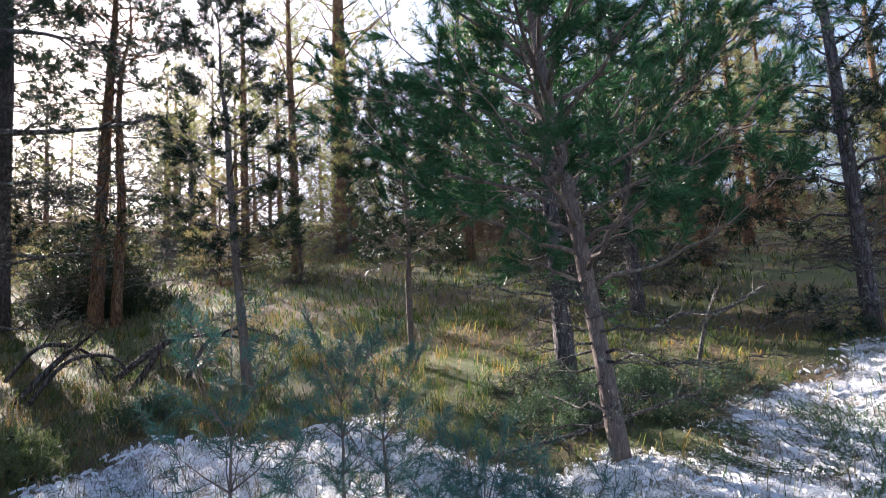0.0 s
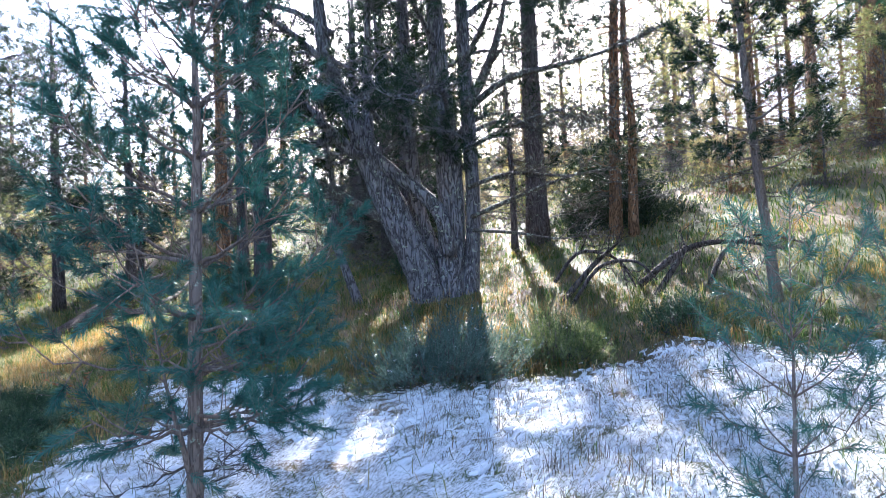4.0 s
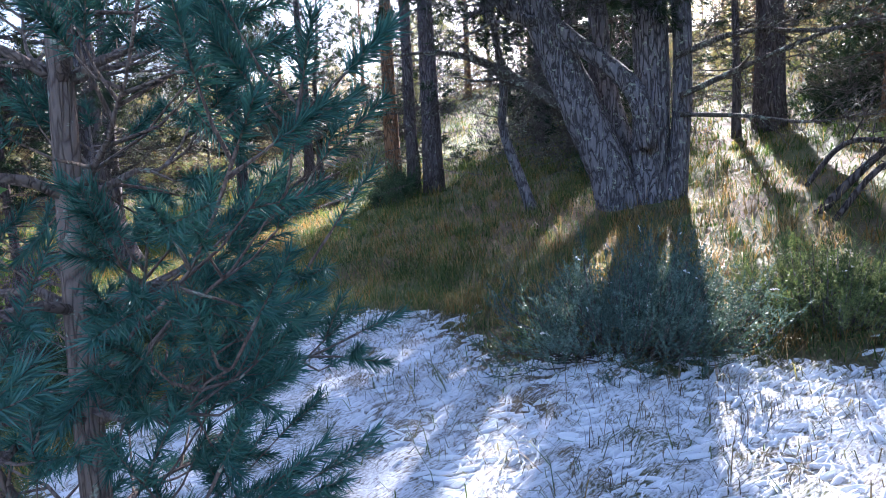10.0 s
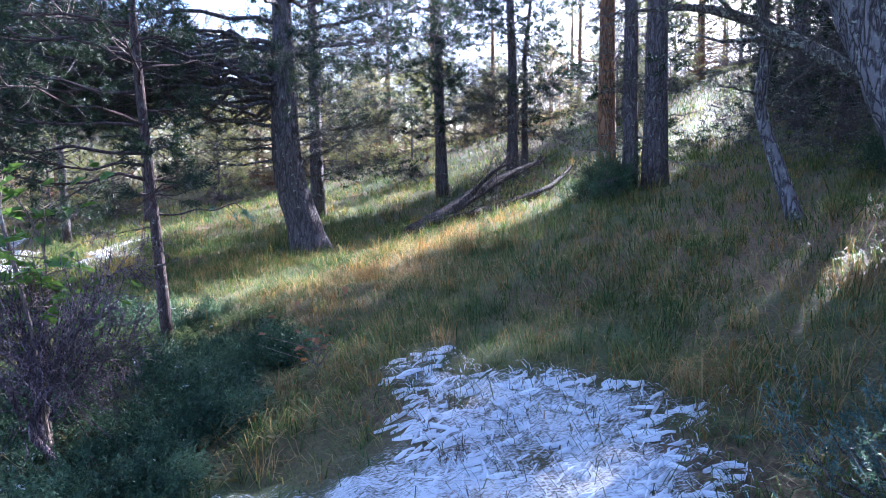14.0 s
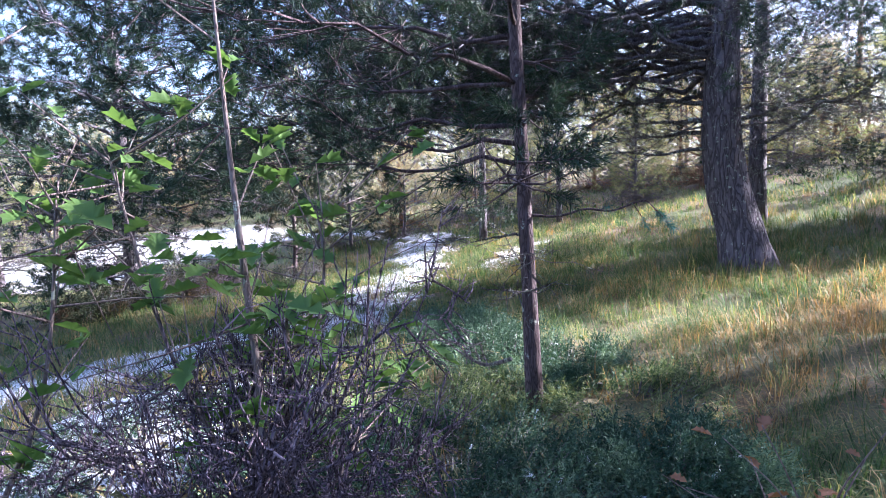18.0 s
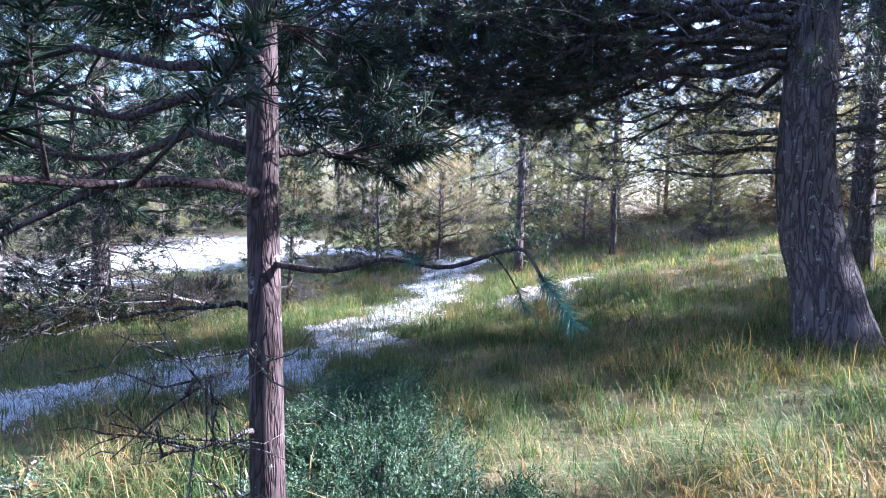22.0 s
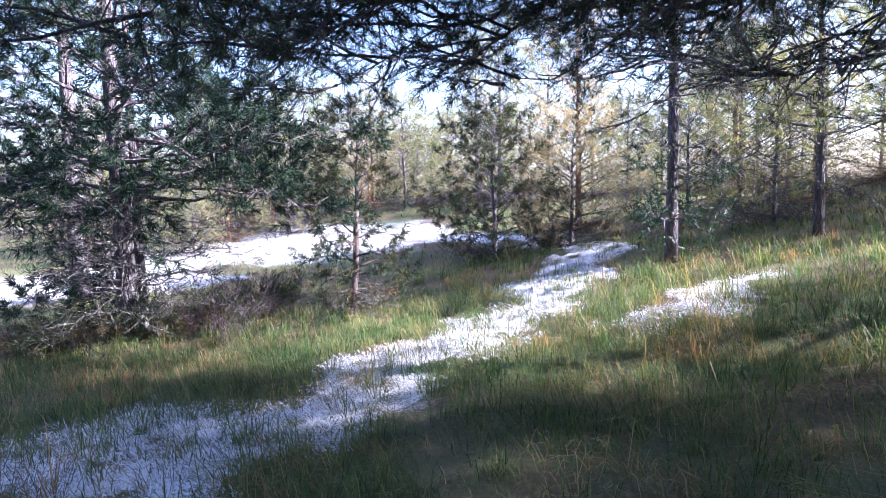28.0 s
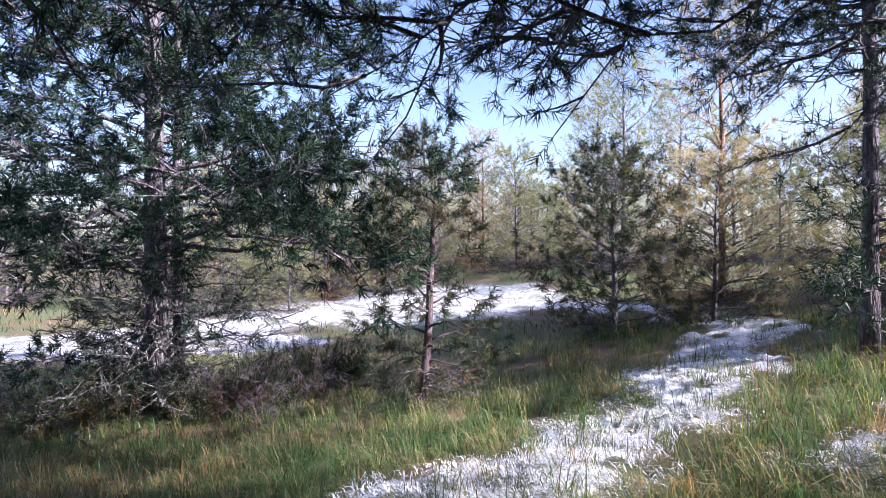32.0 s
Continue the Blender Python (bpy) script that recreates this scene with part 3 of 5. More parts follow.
def pine(label, x, y, h, r, seed, base=0.35, reach=1.6, limbs=26, twigs=9, shoots=3, needle=MID, leaf=None, bark=None,
         lean=(0.0, 0.0), wobble=0.02, dead=0, dead_from=0.1, dead_len=1.2, split=True, rise=0.25, droop=0.35, lift=0.35, tip=0.3, path=None,
         aims=(), avoid=(), group="pines", name="pine_tree", twig_len=0.45, whorl=0, fan=2.2, dead_limb_label="bare grey dead branch"):
    """A pine: a tapered trunk, limbs with twigs from base to top, dead limbs below, and a crown of needle shoots."""
    g = np.random.default_rng(seed)
    leaf, bark = leaf or NEEDLE, bark or BARK_OLD
    tree = thing(name, x, y, label, "tree", group)
    spine = trunk_path(h, lean, wobble, g) if path is None else smooth_path(path, 16)
    wood = Soup()
    if path is None:
        flare = [r * 1.3, r * 1.0, r * 0.9, r * 0.78, r * 0.6, r * 0.36, r * 0.08]
    else:
        flare = [r * 1.35, r, r * 0.92, r * 0.85, r * 0.75, r * 0.5, r * 0.15]
    tube(wood, spine, flare, 12 if split else 7, 0.05, seed=seed)
    part("trunk", wood.mesh("trunk", bark, True), tree)
    green, rest = Soup(), Soup()

    def one(z, yaw, length, lr, up, dr, li, live, free=False):
        for a0, a1, most, upto in avoid:
            if not free and z < upto and a0 < math.degrees(yaw) % 360 < a1:
                length = min(length, most)
        at, _ = along(spine, [np.interp(z, spine[:, 2], np.linspace(0, 0.99, len(spine)))])
        p = limb_path(at[0], yaw, length, up, dr, li, g, (9 if length < 3.5 else 14) if split else 4, 0.07)
        s = Soup() if split else rest
        tube(s, p, [lr, lr * 0.7, lr * 0.42, lr * 0.22, 0.004], (4 if needle[2] > 0.012 else 6) if split else 3, 0.10, seed=int(z * 100))
        tl = twig_len * (0.5 + 0.5 * min(length, 3) / 2)
        dress(s, green if live else None, p, lr, g, twigs if live else max(5, twigs - 2), shoots, needle, tl, start=0.22 if live else 0.2)
        if length > 1.7 and split:
            n = int(length * fan)
            ss = np.sort(g.uniform(0.18, 0.95, n))
            q, d = along(p, ss)
            for k in range(n):
                y2 = math.atan2(d[k][1], d[k][0]) + (1 if k % 2 else -1) * g.uniform(0.5, 1.1)
                l2 = length * (0.42 - 0.25 * ss[k]) * g.uniform(0.6, 1.2) + 0.15
                p2 = limb_path(q[k], y2, l2, g.uniform(-0.25, 0.45), 0.2, 0.2, g, 6, 0.10)
                tube(s, p2, [lr * 0.35, lr * 0.2, 0.003], 3 if needle[2] > 0.012 else 4, 0.1, seed=k)
                dress(s, green if live else None, p2, lr * 0.4, g, max(5, int(twigs * 0.7)) if live else 6, shoots, needle, tl * 0.7, start=0.15, flat=0.8)
        if split:
            part("limb" if live else "dead_limb", s.mesh("limb", bark if live else TWIG_GREY, True), tree, "" if live else dead_limb_label)

    for i in range(limbs):
        k = i / max(limbs - 1, 1)
        if whorl:
            k = (i // whorl) / max((limbs - 1) // whorl, 1)
        z = h * (base + (0.97 - base) * k)
        length = reach * (1.0 - 0.85 * k ** 1.3) * g.uniform(0.7, 1.15) * (0.75 + 0.25 * min(1, k * 5)) + tip * 0.4
        yaw = i * 2.4 + g.uniform(-0.4, 0.4) if not whorl else (i % whorl) * 6.283 / whorl + (i // whorl) * 0.9 + g.uniform(-0.3, 0.3)
        one(z, yaw, length, max(0.006, min(r * 0.38, 0.013 * length + 0.006)), rise + 0.7 * k, droop, lift, True)
    for i in range(dead):
        z = h * (dead_from + (base * 1.05 - dead_from) * g.uniform())
        one(z, g.uniform(0, 6.283), dead_len * g.uniform(0.4, 1.2), min(r * 0.22, 0.018), g.uniform(-0.2, 0.3), 0.25, 0.15, split and h > 6.5 and i % 7 == 3)
    for z, yaw, length, lr, up, dr, li, live in aims:
        one(z, math.radians(yaw), length, lr, up, dr, li, live, True)
    top, _ = along(spine, [0.99])
    needles(green, top, [[0, 0, 1.0]], 0.25, needle[0], needle[1], needle[2], 50, g)
    if rest.v:
        part("limb", rest.mesh("limb", bark if limbs else TWIG_GREY, True), tree)
    part("crown", green.mesh("crown", leaf), tree)
    return tree


# ---- trees beside the way ----
# young blue-green pine that the way passes, forked low down
pine("young pine with blue-green needles and a low fork", -3.6, 1.63, 3.4, 0.042, 11, base=0.20, reach=0.9, limbs=46, twigs=8, shoots=2, needle=NEAR, leaf=NEEDLE_BLUE,
     bark=BARK_YOUNG, lean=(0.0, 0.1), wobble=0.012, dead=5, dead_from=0.08, dead_len=0.5, rise=0.15, droop=0.25, lift=0.35, twig_len=0.36, whorl=5,
     avoid=((30, 208, 0.42, 9.0),), aims=((1.1, 36, 0.9, 0.010, 0.35, 0.0, 0.3, True), (1.0, 48, 0.7, 0.010, 0.3, 0.0, 0.3, True), (0.95, 75, 0.72, 0.010, 0.15, 0.1, 0.2, True), (0.7, 55, 0.7, 0.010, 0.05, 0.1, 0.25, True), (0.35, 300, 0.45, 0.022, 1.2, 0.0, 0.3, True), (1.0, 28, 0.75, 0.012, 0.1, 0.2, 0.5, True), (1.2, 12, 0.85, 0.012, 0.2, 0.2, 0.5, True), (0.75, 15, 0.8, 0.012, 0.1, 0.2, 0.5, True)))
# full green pine ahead of the start
pine("full young pine with dense green needles and a bare lower trunk", 1.3, 5.25, 5.6, 0.068, 12, base=0.25, reach=2.15, limbs=54, twigs=9, shoots=3, needle=(84, 0.085, 0.0066, 46, 0.26), leaf=NEEDLE_GREEN,
     bark=BARK_YOUNG, lean=(-0.55, 0.1), wobble=0.02, dead=22, dead_from=0.06, dead_len=1.3, rise=0.35, droop=0.3, lift=0.45, twig_len=0.42)
pine("slim pine with a shaded bare trunk behind a fuller one", 1.38, 7.8, 7.5, 0.10, 13, base=0.35, reach=2.0, limbs=40, twigs=11, shoots=3, needle=(18, 0.11, 0.014, 62, 0.2), leaf=NEEDLE_GREEN,
     lean=(-0.2, 0.1), dead=14, dead_from=0.05, dead_len=1.5)
pine("thin dark young pine in sunlit grass", -0.5, 8.95, 3.9, 0.045, 14, base=0.35, reach=1.0, limbs=35, twigs=10, shoots=3, needle=MID, bark=BARK_YOUNG, dead=4, dead_len=0.6)
pine("tall thin young pine with sparse needle tufts", -2.55, 8.35, 5.4, 0.06, 15, base=0.30, reach=1.15, limbs=30, twigs=8, shoots=4, needle=MID, bark=BARK_YOUNG, lean=(-0.35, 0.0), wobble=0.02, dead=8, dead_len=0.7, lift=0.5)
# pine over low juniper
p = pine("slender dark pine rising out of low juniper", -9.75, 1.24, 6.2, 0.047, 16, base=0.24, reach=2.4, limbs=38, twigs=11, shoots=4, fan=1.7, needle=(34, 0.07, 0.0055, 62, 0.15), leaf=NEEDLE, bark=BARK_SHADE,
     avoid=((30, 128, 0.4, 9.0), (128, 262, 0.28, 2.3)), lean=(-0.05, -0.25), wobble=0.01, dead=3, dead_from=0.12, dead_len=0.7, rise=0.05, droop=0.2, lift=0.2, twig_len=0.5,
     aims=((1.6, 278, 2.0, 0.018, 0.05, 0.1, 0.1, True), (1.85, 284, 2.4, 0.018, 0.05, 0.1, 0.1, True), (2.1, 272, 2.5, 0.018, 0.05, 0.1, 0.1, True), (2.4, 288, 2.4, 0.018, 0.1, 0.1, 0.1, True), (2.75, 268, 2.3, 0.018, 0.1, 0.1, 0.1, True), (3.0, 272, 2.2, 0.018, 0.1, 0.1, 0.1, True)))
# its low bare limb, crooked, with tufts towards the end
_s, _g = Soup(), Soup()
_r = np.random.default_rng(5)
_p = smooth_path([(0, -0.03, 1.28), (-0.05, 0.15, 1.27), (-0.10, 0.30, 1.31), (-0.15, 0.45, 1.295), (-0.19, 0.58, 1.34), (-0.20, 0.65, 1.35), (-0.17, 0.71, 1.29)], 24)
tube(_s, _p, [0.010, 0.008, 0.0065, 0.0055, 0.004], 7, 0.12, seed=3)
rods(_s, [_p[10], _p[15], _p[21]], [_p[10] + (0.05, 0.03, 0.03), _p[15] + (-0.03, 0.03, -0.05), _p[21] + (0.03, 0.05, -0.05)], [_p[10] + (0.11, 0.05, 0.02), _p[15] + (-0.05, 0.06, -0.11), _p[21] + (0.04, 0.11, -0.12)], 0.004, 0.002)
_at = [_p[-2], _p[-1], _p[-1], _p[10] + (0.08, 0.04, 0.02), _p[15] + (-0.04, 0.05, -0.08), _p[21] + (0.03, 0.08, -0.08), _p[21] + (0.03, 0.08, -0.08)]
needles(_g, _at, [(0.1, 0.5, -0.5), (-0.4, 0.3, -0.5), (0.4, 0.5, -0.3), (0.8, 0.3, 0.1), (-0.2, 0.3, -0.9), (0.3, 0.6, -0.6), (-0.3, 0.5, -0.8)], 0.07, 60, 0.062, 0.0026, 60, _r)
part("limb", _s.mesh("limb", BARK_SHADE, True), p, "crooked bare limb with needle tufts")
part("shoot", _g.mesh("shoot", NEEDLE_BLUE), p)
# leaning old pine with long limbs over the way
pine("old pine with a bent scarred trunk and long low limbs", -15.95, 2.6, 11.0, 0.32, 17, base=0.42, reach=3.6, limbs=26, twigs=15, shoots=3, needle=(24, 0.085, 0.006, 66, 0.15), leaf=NEEDLE, bark=BARK_OLD,
     path=[(0, 0.05, -0.1), (0.0, -0.1, 0.6), (0.0, -0.28, 1.3), (0.0, -0.36, 2.3), (0.02, -0.32, 4.2), (0.05, -0.3, 11.0)], dead=24, dead_from=0.18, dead_len=2.4, droop=0.3, twig_len=0.55,
     fan=2.0, aims=(
           (2.75, 228, 4.6, 0.045, 0.06, 0.26, 0.05, True), (3.55, 234, 5.3, 0.045, 0.06, 0.34, 0.05, True), (3.06, 240, 6.1, 0.045, 0.06, 0.31, 0.05, True), (3.64, 243, 4.8, 0.045, 0.06, 0.31, 0.05, True), (3.86, 246, 5.0, 0.045, 0.06, 0.29, 0.05, True),
           (3.36, 251, 5.8, 0.045, 0.06, 0.27, 0.05, True), (3.95, 254, 6.3, 0.045, 0.06, 0.27, 0.05, True), (2.87, 256, 4.7, 0.045, 0.06, 0.35, 0.05, True), (3.67, 261, 5.4, 0.045, 0.06, 0.32, 0.05, True), (2.96, 264, 6.0, 0.045, 0.06, 0.32, 0.05, True),
           (3.17, 266, 6.2, 0.045, 0.06, 0.30, 0.05, True), (3.98, 272, 5.1, 0.045, 0.06, 0.28, 0.05, True), (3.26, 275, 5.6, 0.045, 0.06, 0.28, 0.05, True), (3.48, 278, 5.8, 0.045, 0.06, 0.35, 0.05, True), (2.98, 283, 4.8, 0.045, 0.06, 0.33, 0.05, True),
           (3.79, 288, 5.5, 0.045, 0.06, 0.31, 0.05, True), (3.07, 291, 6.1, 0.045, 0.06, 0.31, 0.05, True), (3.29, 293, 6.3, 0.045, 0.06, 0.28, 0.05, True), (2.79, 298, 5.2, 0.045, 0.06, 0.26, 0.05, True), (3.38, 301, 5.7, 0.045, 0.06, 0.26, 0.05, True),
           # limbs at 205, 190, 215, 58, 50 and 64 degrees are added to cast shade
           (3.60, 303, 5.9, 0.045, 0.06, 0.34, 0.05, True), (3.10, 308, 4.9, 0.045, 0.06, 0.32, 0.05, True), (3.90, 313, 5.6, 0.045, 0.06, 0.29, 0.05, True), (2.6, 205, 3.0, 0.04, 0.1, 0.15, 0.1, True), (3.0, 190, 3.2, 0.04, 0.1, 0.15, 0.1, True),
           (3.4, 215, 3.4, 0.04, 0.1, 0.15, 0.1, True), (4.2, 58, 3.2, 0.04, 0.1, 0.1, 0.1, True), (4.8, 50, 3.2, 0.04, 0.1, 0.1, 0.1, True), (3.8, 64, 3.0, 0.04, 0.1, 0.1, 0.1, True), (2.2, 95, 2.2, 0.04, 0.1, 0.0, 0.2, False),
           (3.4, 287, 6.4, 0.045, 0.06, 0.18, 0.05, True), (3.7, 293, 6.8, 0.045, 0.06, 0.2, 0.05, True), (3.2, 298, 7.0, 0.045, 0.06, 0.15, 0.05, True), (3.5, 303, 7.4, 0.045, 0.06, 0.18, 0.05, True), (3.8, 309, 7.2, 0.045, 0.06, 0.2, 0.05, True), (3.3, 315, 6.6, 0.045, 0.06, 0.15, 0.05, True), (4.4, 281, 6.0, 0.045, 0.06, 0.22, 0.05, True),
           (2.15, 280, 1.5, 0.055, 0.05, 0.05, 0.0, False), (2.0, 250, 2.2, 0.04, 0.1, 0.2, 0.05, False), (1.75, 300, 2.4, 0.03, 0.0, 0.1, 0.05, False), (2.4, 262, 2.8, 0.045, 0.15, 0.2, 0.0, False)))
pine("slim pine with a straight dark trunk", -20.6, 2.9, 9.5, 0.16, 18, base=0.45, reach=2.6, limbs=35, twigs=13, shoots=2, needle=FAR, dead=52, dead_from=0.1, dead_len=2.3,
     aims=((1.6, 60, 3.2, 0.05, 0.5, 0.1, 0.0, False),))
pine("slim pine on the edge of a sunny meadow", -21.1, 6.3, 9.0, 0.15, 19, base=0.42, reach=2.4, limbs=32, twigs=12, shoots=2, needle=FAR, dead=50, dead_len=2.5, dead_from=0.16, lean=(0.3, -0.2))
pine("dark curved pine trunk by the meadow", -21.3, 8.4, 8.5, 0.15, 20, base=0.45, reach=1.9, limbs=29, twigs=12, shoots=2, needle=FAR, dead=50, dead_len=2.5, dead_from=0.16, wobble=0.05)
pine("thin crooked pine by the meadow", -22.0, 9.0, 7.0, 0.09, 21, base=0.5, reach=1.8, limbs=24, twigs=10, shoots=2, needle=FAR, dead=40, dead_len=2.1, dead_from=0.16, wobble=0.06)
pine("pine with a reddish trunk in a close group", -16.6, 9.0, 10.0, 0.18, 22, base=0.5, reach=0.7, limbs=24, twigs=10, shoots=2, needle=FAR, bark=BARK_RED, dead=34, dead_from=0.03, dead_len=1.3)
pine("pine trunk in a close dark group", -16.0, 9.24, 10.5, 0.14, 23, base=0.5, reach=1.0, limbs=24, twigs=10, shoots=2, needle=FAR, dead=34, dead_from=0.03, dead_len=1.3)
pine("thick pine trunk in a close dark group", -15.3, 9.4, 11.0, 0.215, 24, base=0.42, reach=1.6, limbs=30, twigs=12, shoots=2, needle=FAR, dead=40, dead_from=0.03, dead_len=1.5)
pine("small leaning pine with a lichened crooked trunk", -10.1, 8.3, 5.5, 0.085, 25, base=0.55, reach=1.3, limbs=16, twigs=9, shoots=3, needle=MID, bark=BARK_BIG,
     path=[(0, 0, -0.1), (-0.25, -0.15, 0.7), (-0.38, -0.3, 1.4), (-0.3, -0.3, 2.1), (-0.45, -0.4, 3.4), (-0.5, -0.4, 5.5)], dead=8, dead_from=0.25, dead_len=1.0)
pine("tall pine with a dark straight trunk behind the old tree", -9.45, 13.6, 12.0, 0.24, 26, base=0.45, reach=2.2, limbs=40, twigs=14, shoots=3, needle=FAR, dead=44, dead_from=0.04, dead_len=1.8)
pine("thin dead pine trunk with bare twigs", -9.75, 13.0, 5.5, 0.08, 27, base=0.6, reach=1.2, limbs=10, twigs=9, shoots=2, needle=FAR, dead=34, dead_from=0.1, dead_len=1.9)
pine("slim pine with a reddish stem", -7.1, 13.15, 9.5, 0.13, 28, base=0.62, reach=1.8, limbs=34, twigs=12, shoots=3, needle=FAR, bark=BARK_RED, lean=(0.35, 0.2), dead=60, dead_len=1.8)
pine("thin crooked reddish pine beside another stem", -6.75, 13.3, 7.5, 0.10, 29, base=0.66, reach=1.8, limbs=24, twigs=10, shoots=2, needle=FAR, bark=BARK_RED, lean=(0.3, 0.1), wobble=0.06, dead=48, dead_len=1.7)
pine("mighty pine with an orange sunlit trunk", -3.7, 25.0, 16.0, 0.38, 30, base=0.35, reach=4.2, limbs=48, twigs=18, shoots=4, needle=FAR, leaf=NEEDLE_SUN_PAINTED, bark=BARK_RED, dead=20, dead_len=2.5, split=False)
# below the trail and round the clearing
pine("broad dark pine with drooping limbs below the trail", -15.1, -8.45, 9.5, 0.125, 31, base=0.20, reach=3.3, limbs=62, twigs=11, shoots=3, needle=(22, 0.11, 0.014, 66, 0.2), dead=34, dead_from=0.03, dead_len=1.9, droop=0.45, lift=0.2, twig_len=0.6,
     aims=((2.2, 120, 3.2, 0.04, 0.1, 0.2, 0.05, True), (2.6, 95, 3.4, 0.04, 0.1, 0.2, 0.1, True), (2.0, 60, 2.6, 0.04, 0.1, 0.2, 0.1, True), (3.0, 140, 3.6, 0.04, 0.1, 0.2, 0.1, True), (2.4, 165, 2.8, 0.04, 0.1, 0.2, 0.1, True)))
pine("second dark stem beside the broad pine", -15.4, -8.75, 7.0, 0.07, 32, base=0.3, reach=2.0, limbs=26, twigs=9, shoots=2, needle=FAR, dead=16, dead_from=0.03, dead_len=1.4)
pine("dark pine farther down the slope", -15.9, -14.0, 10.0, 0.17, 37, base=0.2, reach=2.8, limbs=34, twigs=9, shoots=2, needle=FAR, dead=16, dead_from=0.04, dead_len=1.8)
pine("slim pine with bare lower limbs by the trail", -21.66, -3.43, 8.5, 0.085, 33, base=0.38, reach=2.4, limbs=37, twigs=14, shoots=2, needle=FAR, dead=26, dead_from=0.03, dead_len=1.8)
pine("thin young pine at the trail's upper edge", -23.6, -1.9, 5.0, 0.07, 34, base=0.3, reach=1.6, limbs=29, twigs=12, shoots=2, needle=FAR, leaf=NEEDLE_SUN_PAINTED, dead=10, dead_from=0.05, dead_len=1.0)
pine("half-dead small pine with rusty brown needles", -17.6, -6.4, 3.0, 0.05, 35, base=0.14, reach=0.95, limbs=30, twigs=8, shoots=3, needle=(20, 0.10, 0.010, 70, 0.15), leaf=NEEDLE_BRUSH, bark=BARK_SHADE, lean=(-0.35, -0.1), dead=24, dead_from=0.04, dead_len=0.8, droop=0.6, lift=0.1)
pine("bushy low pine with some brown shoots", -22.6, -8.0, 2.9, 0.05, 36, base=0.03, reach=1.9, limbs=38, twigs=10, shoots=3, needle=FAR, leaf=NEEDLE_BRUSH, dead=30, dead_from=0.02, dead_len=1.3)
pine("low pine full of brown dead twigs at the trail's edge", -23.6, -6.7, 2.5, 0.045, 38, base=0.05, reach=1.6, limbs=28, twigs=9, shoots=2, needle=FAR, leaf=NEEDLE_OCHRE, dead=34, dead_from=0.02, dead_len=1.4)

# the last one stands hidden and is added to shade grass down the slope
for k, (sx, sy, sh, sr) in enumerate(((-23.0, 24.0, 10.0, 2.4), (-26.0, 25.6, 10.0, 2.4), (-24.6, 21.5, 10.0, 2.2), (-20.2, 18.4, 11.0, 2.2), (-14.4, 13.0, 9.0, 1.7), (-17.6, 14.6, 10.0, 2.0), (-19.5, 16.3, 11.0, 2.2), (-12.4, 11.9, 9.0, 1.4), (-25.6, 14.2, 11.0, 2.0))):
    pine("dark pine in the wood behind the old tree", sx, sy, sh, 0.016 * sh, 46 + k, base=0.22, reach=sr, limbs=38, twigs=10, shoots=3, needle=FAR, dead=44, dead_from=0.03, dead_len=2.4, droop=0.4)

for k, (sx, sy, sh) in enumerate(((3.4, 11.6, 7.5), (2.7, 13.6, 8.0), (6.2, 9.6, 8.0))):
    pine("shaded pine with brown dead lower twigs uphill", sx, sy, sh, 0.014 * sh, 160 + k, base=0.2, reach=2.1, limbs=40, twigs=11, shoots=3, needle=FAR, dead=30, dead_from=0.03, dead_len=1.6, droop=0.4)

# saplings at the edge of the snow
for k, (sx, sy, sh) in enumerate(((-1.06, 3.1, 1.25), (-0.72, 4.3, 1.1), (-0.45, 4.45, 1.0), (0.1, 3.35, 0.55), (0.45, 3.2, 0.35))):
    pine("pine sapling with soft blue-green needles in thin snow", sx, sy, sh, 0.013, 60 + k, base=0.15, reach=0.36, limbs=18, twigs=3, shoots=2, needle=(46, 0.075, 0.0034, 58, 0.14), leaf=NEEDLE_BLUE,
         bark=BARK_YOUNG, wobble=0.008, rise=0.3, droop=0.2, lift=0.4, twig_len=0.14, whorl=4, split=False, group="saplings", name="pine_sapling")


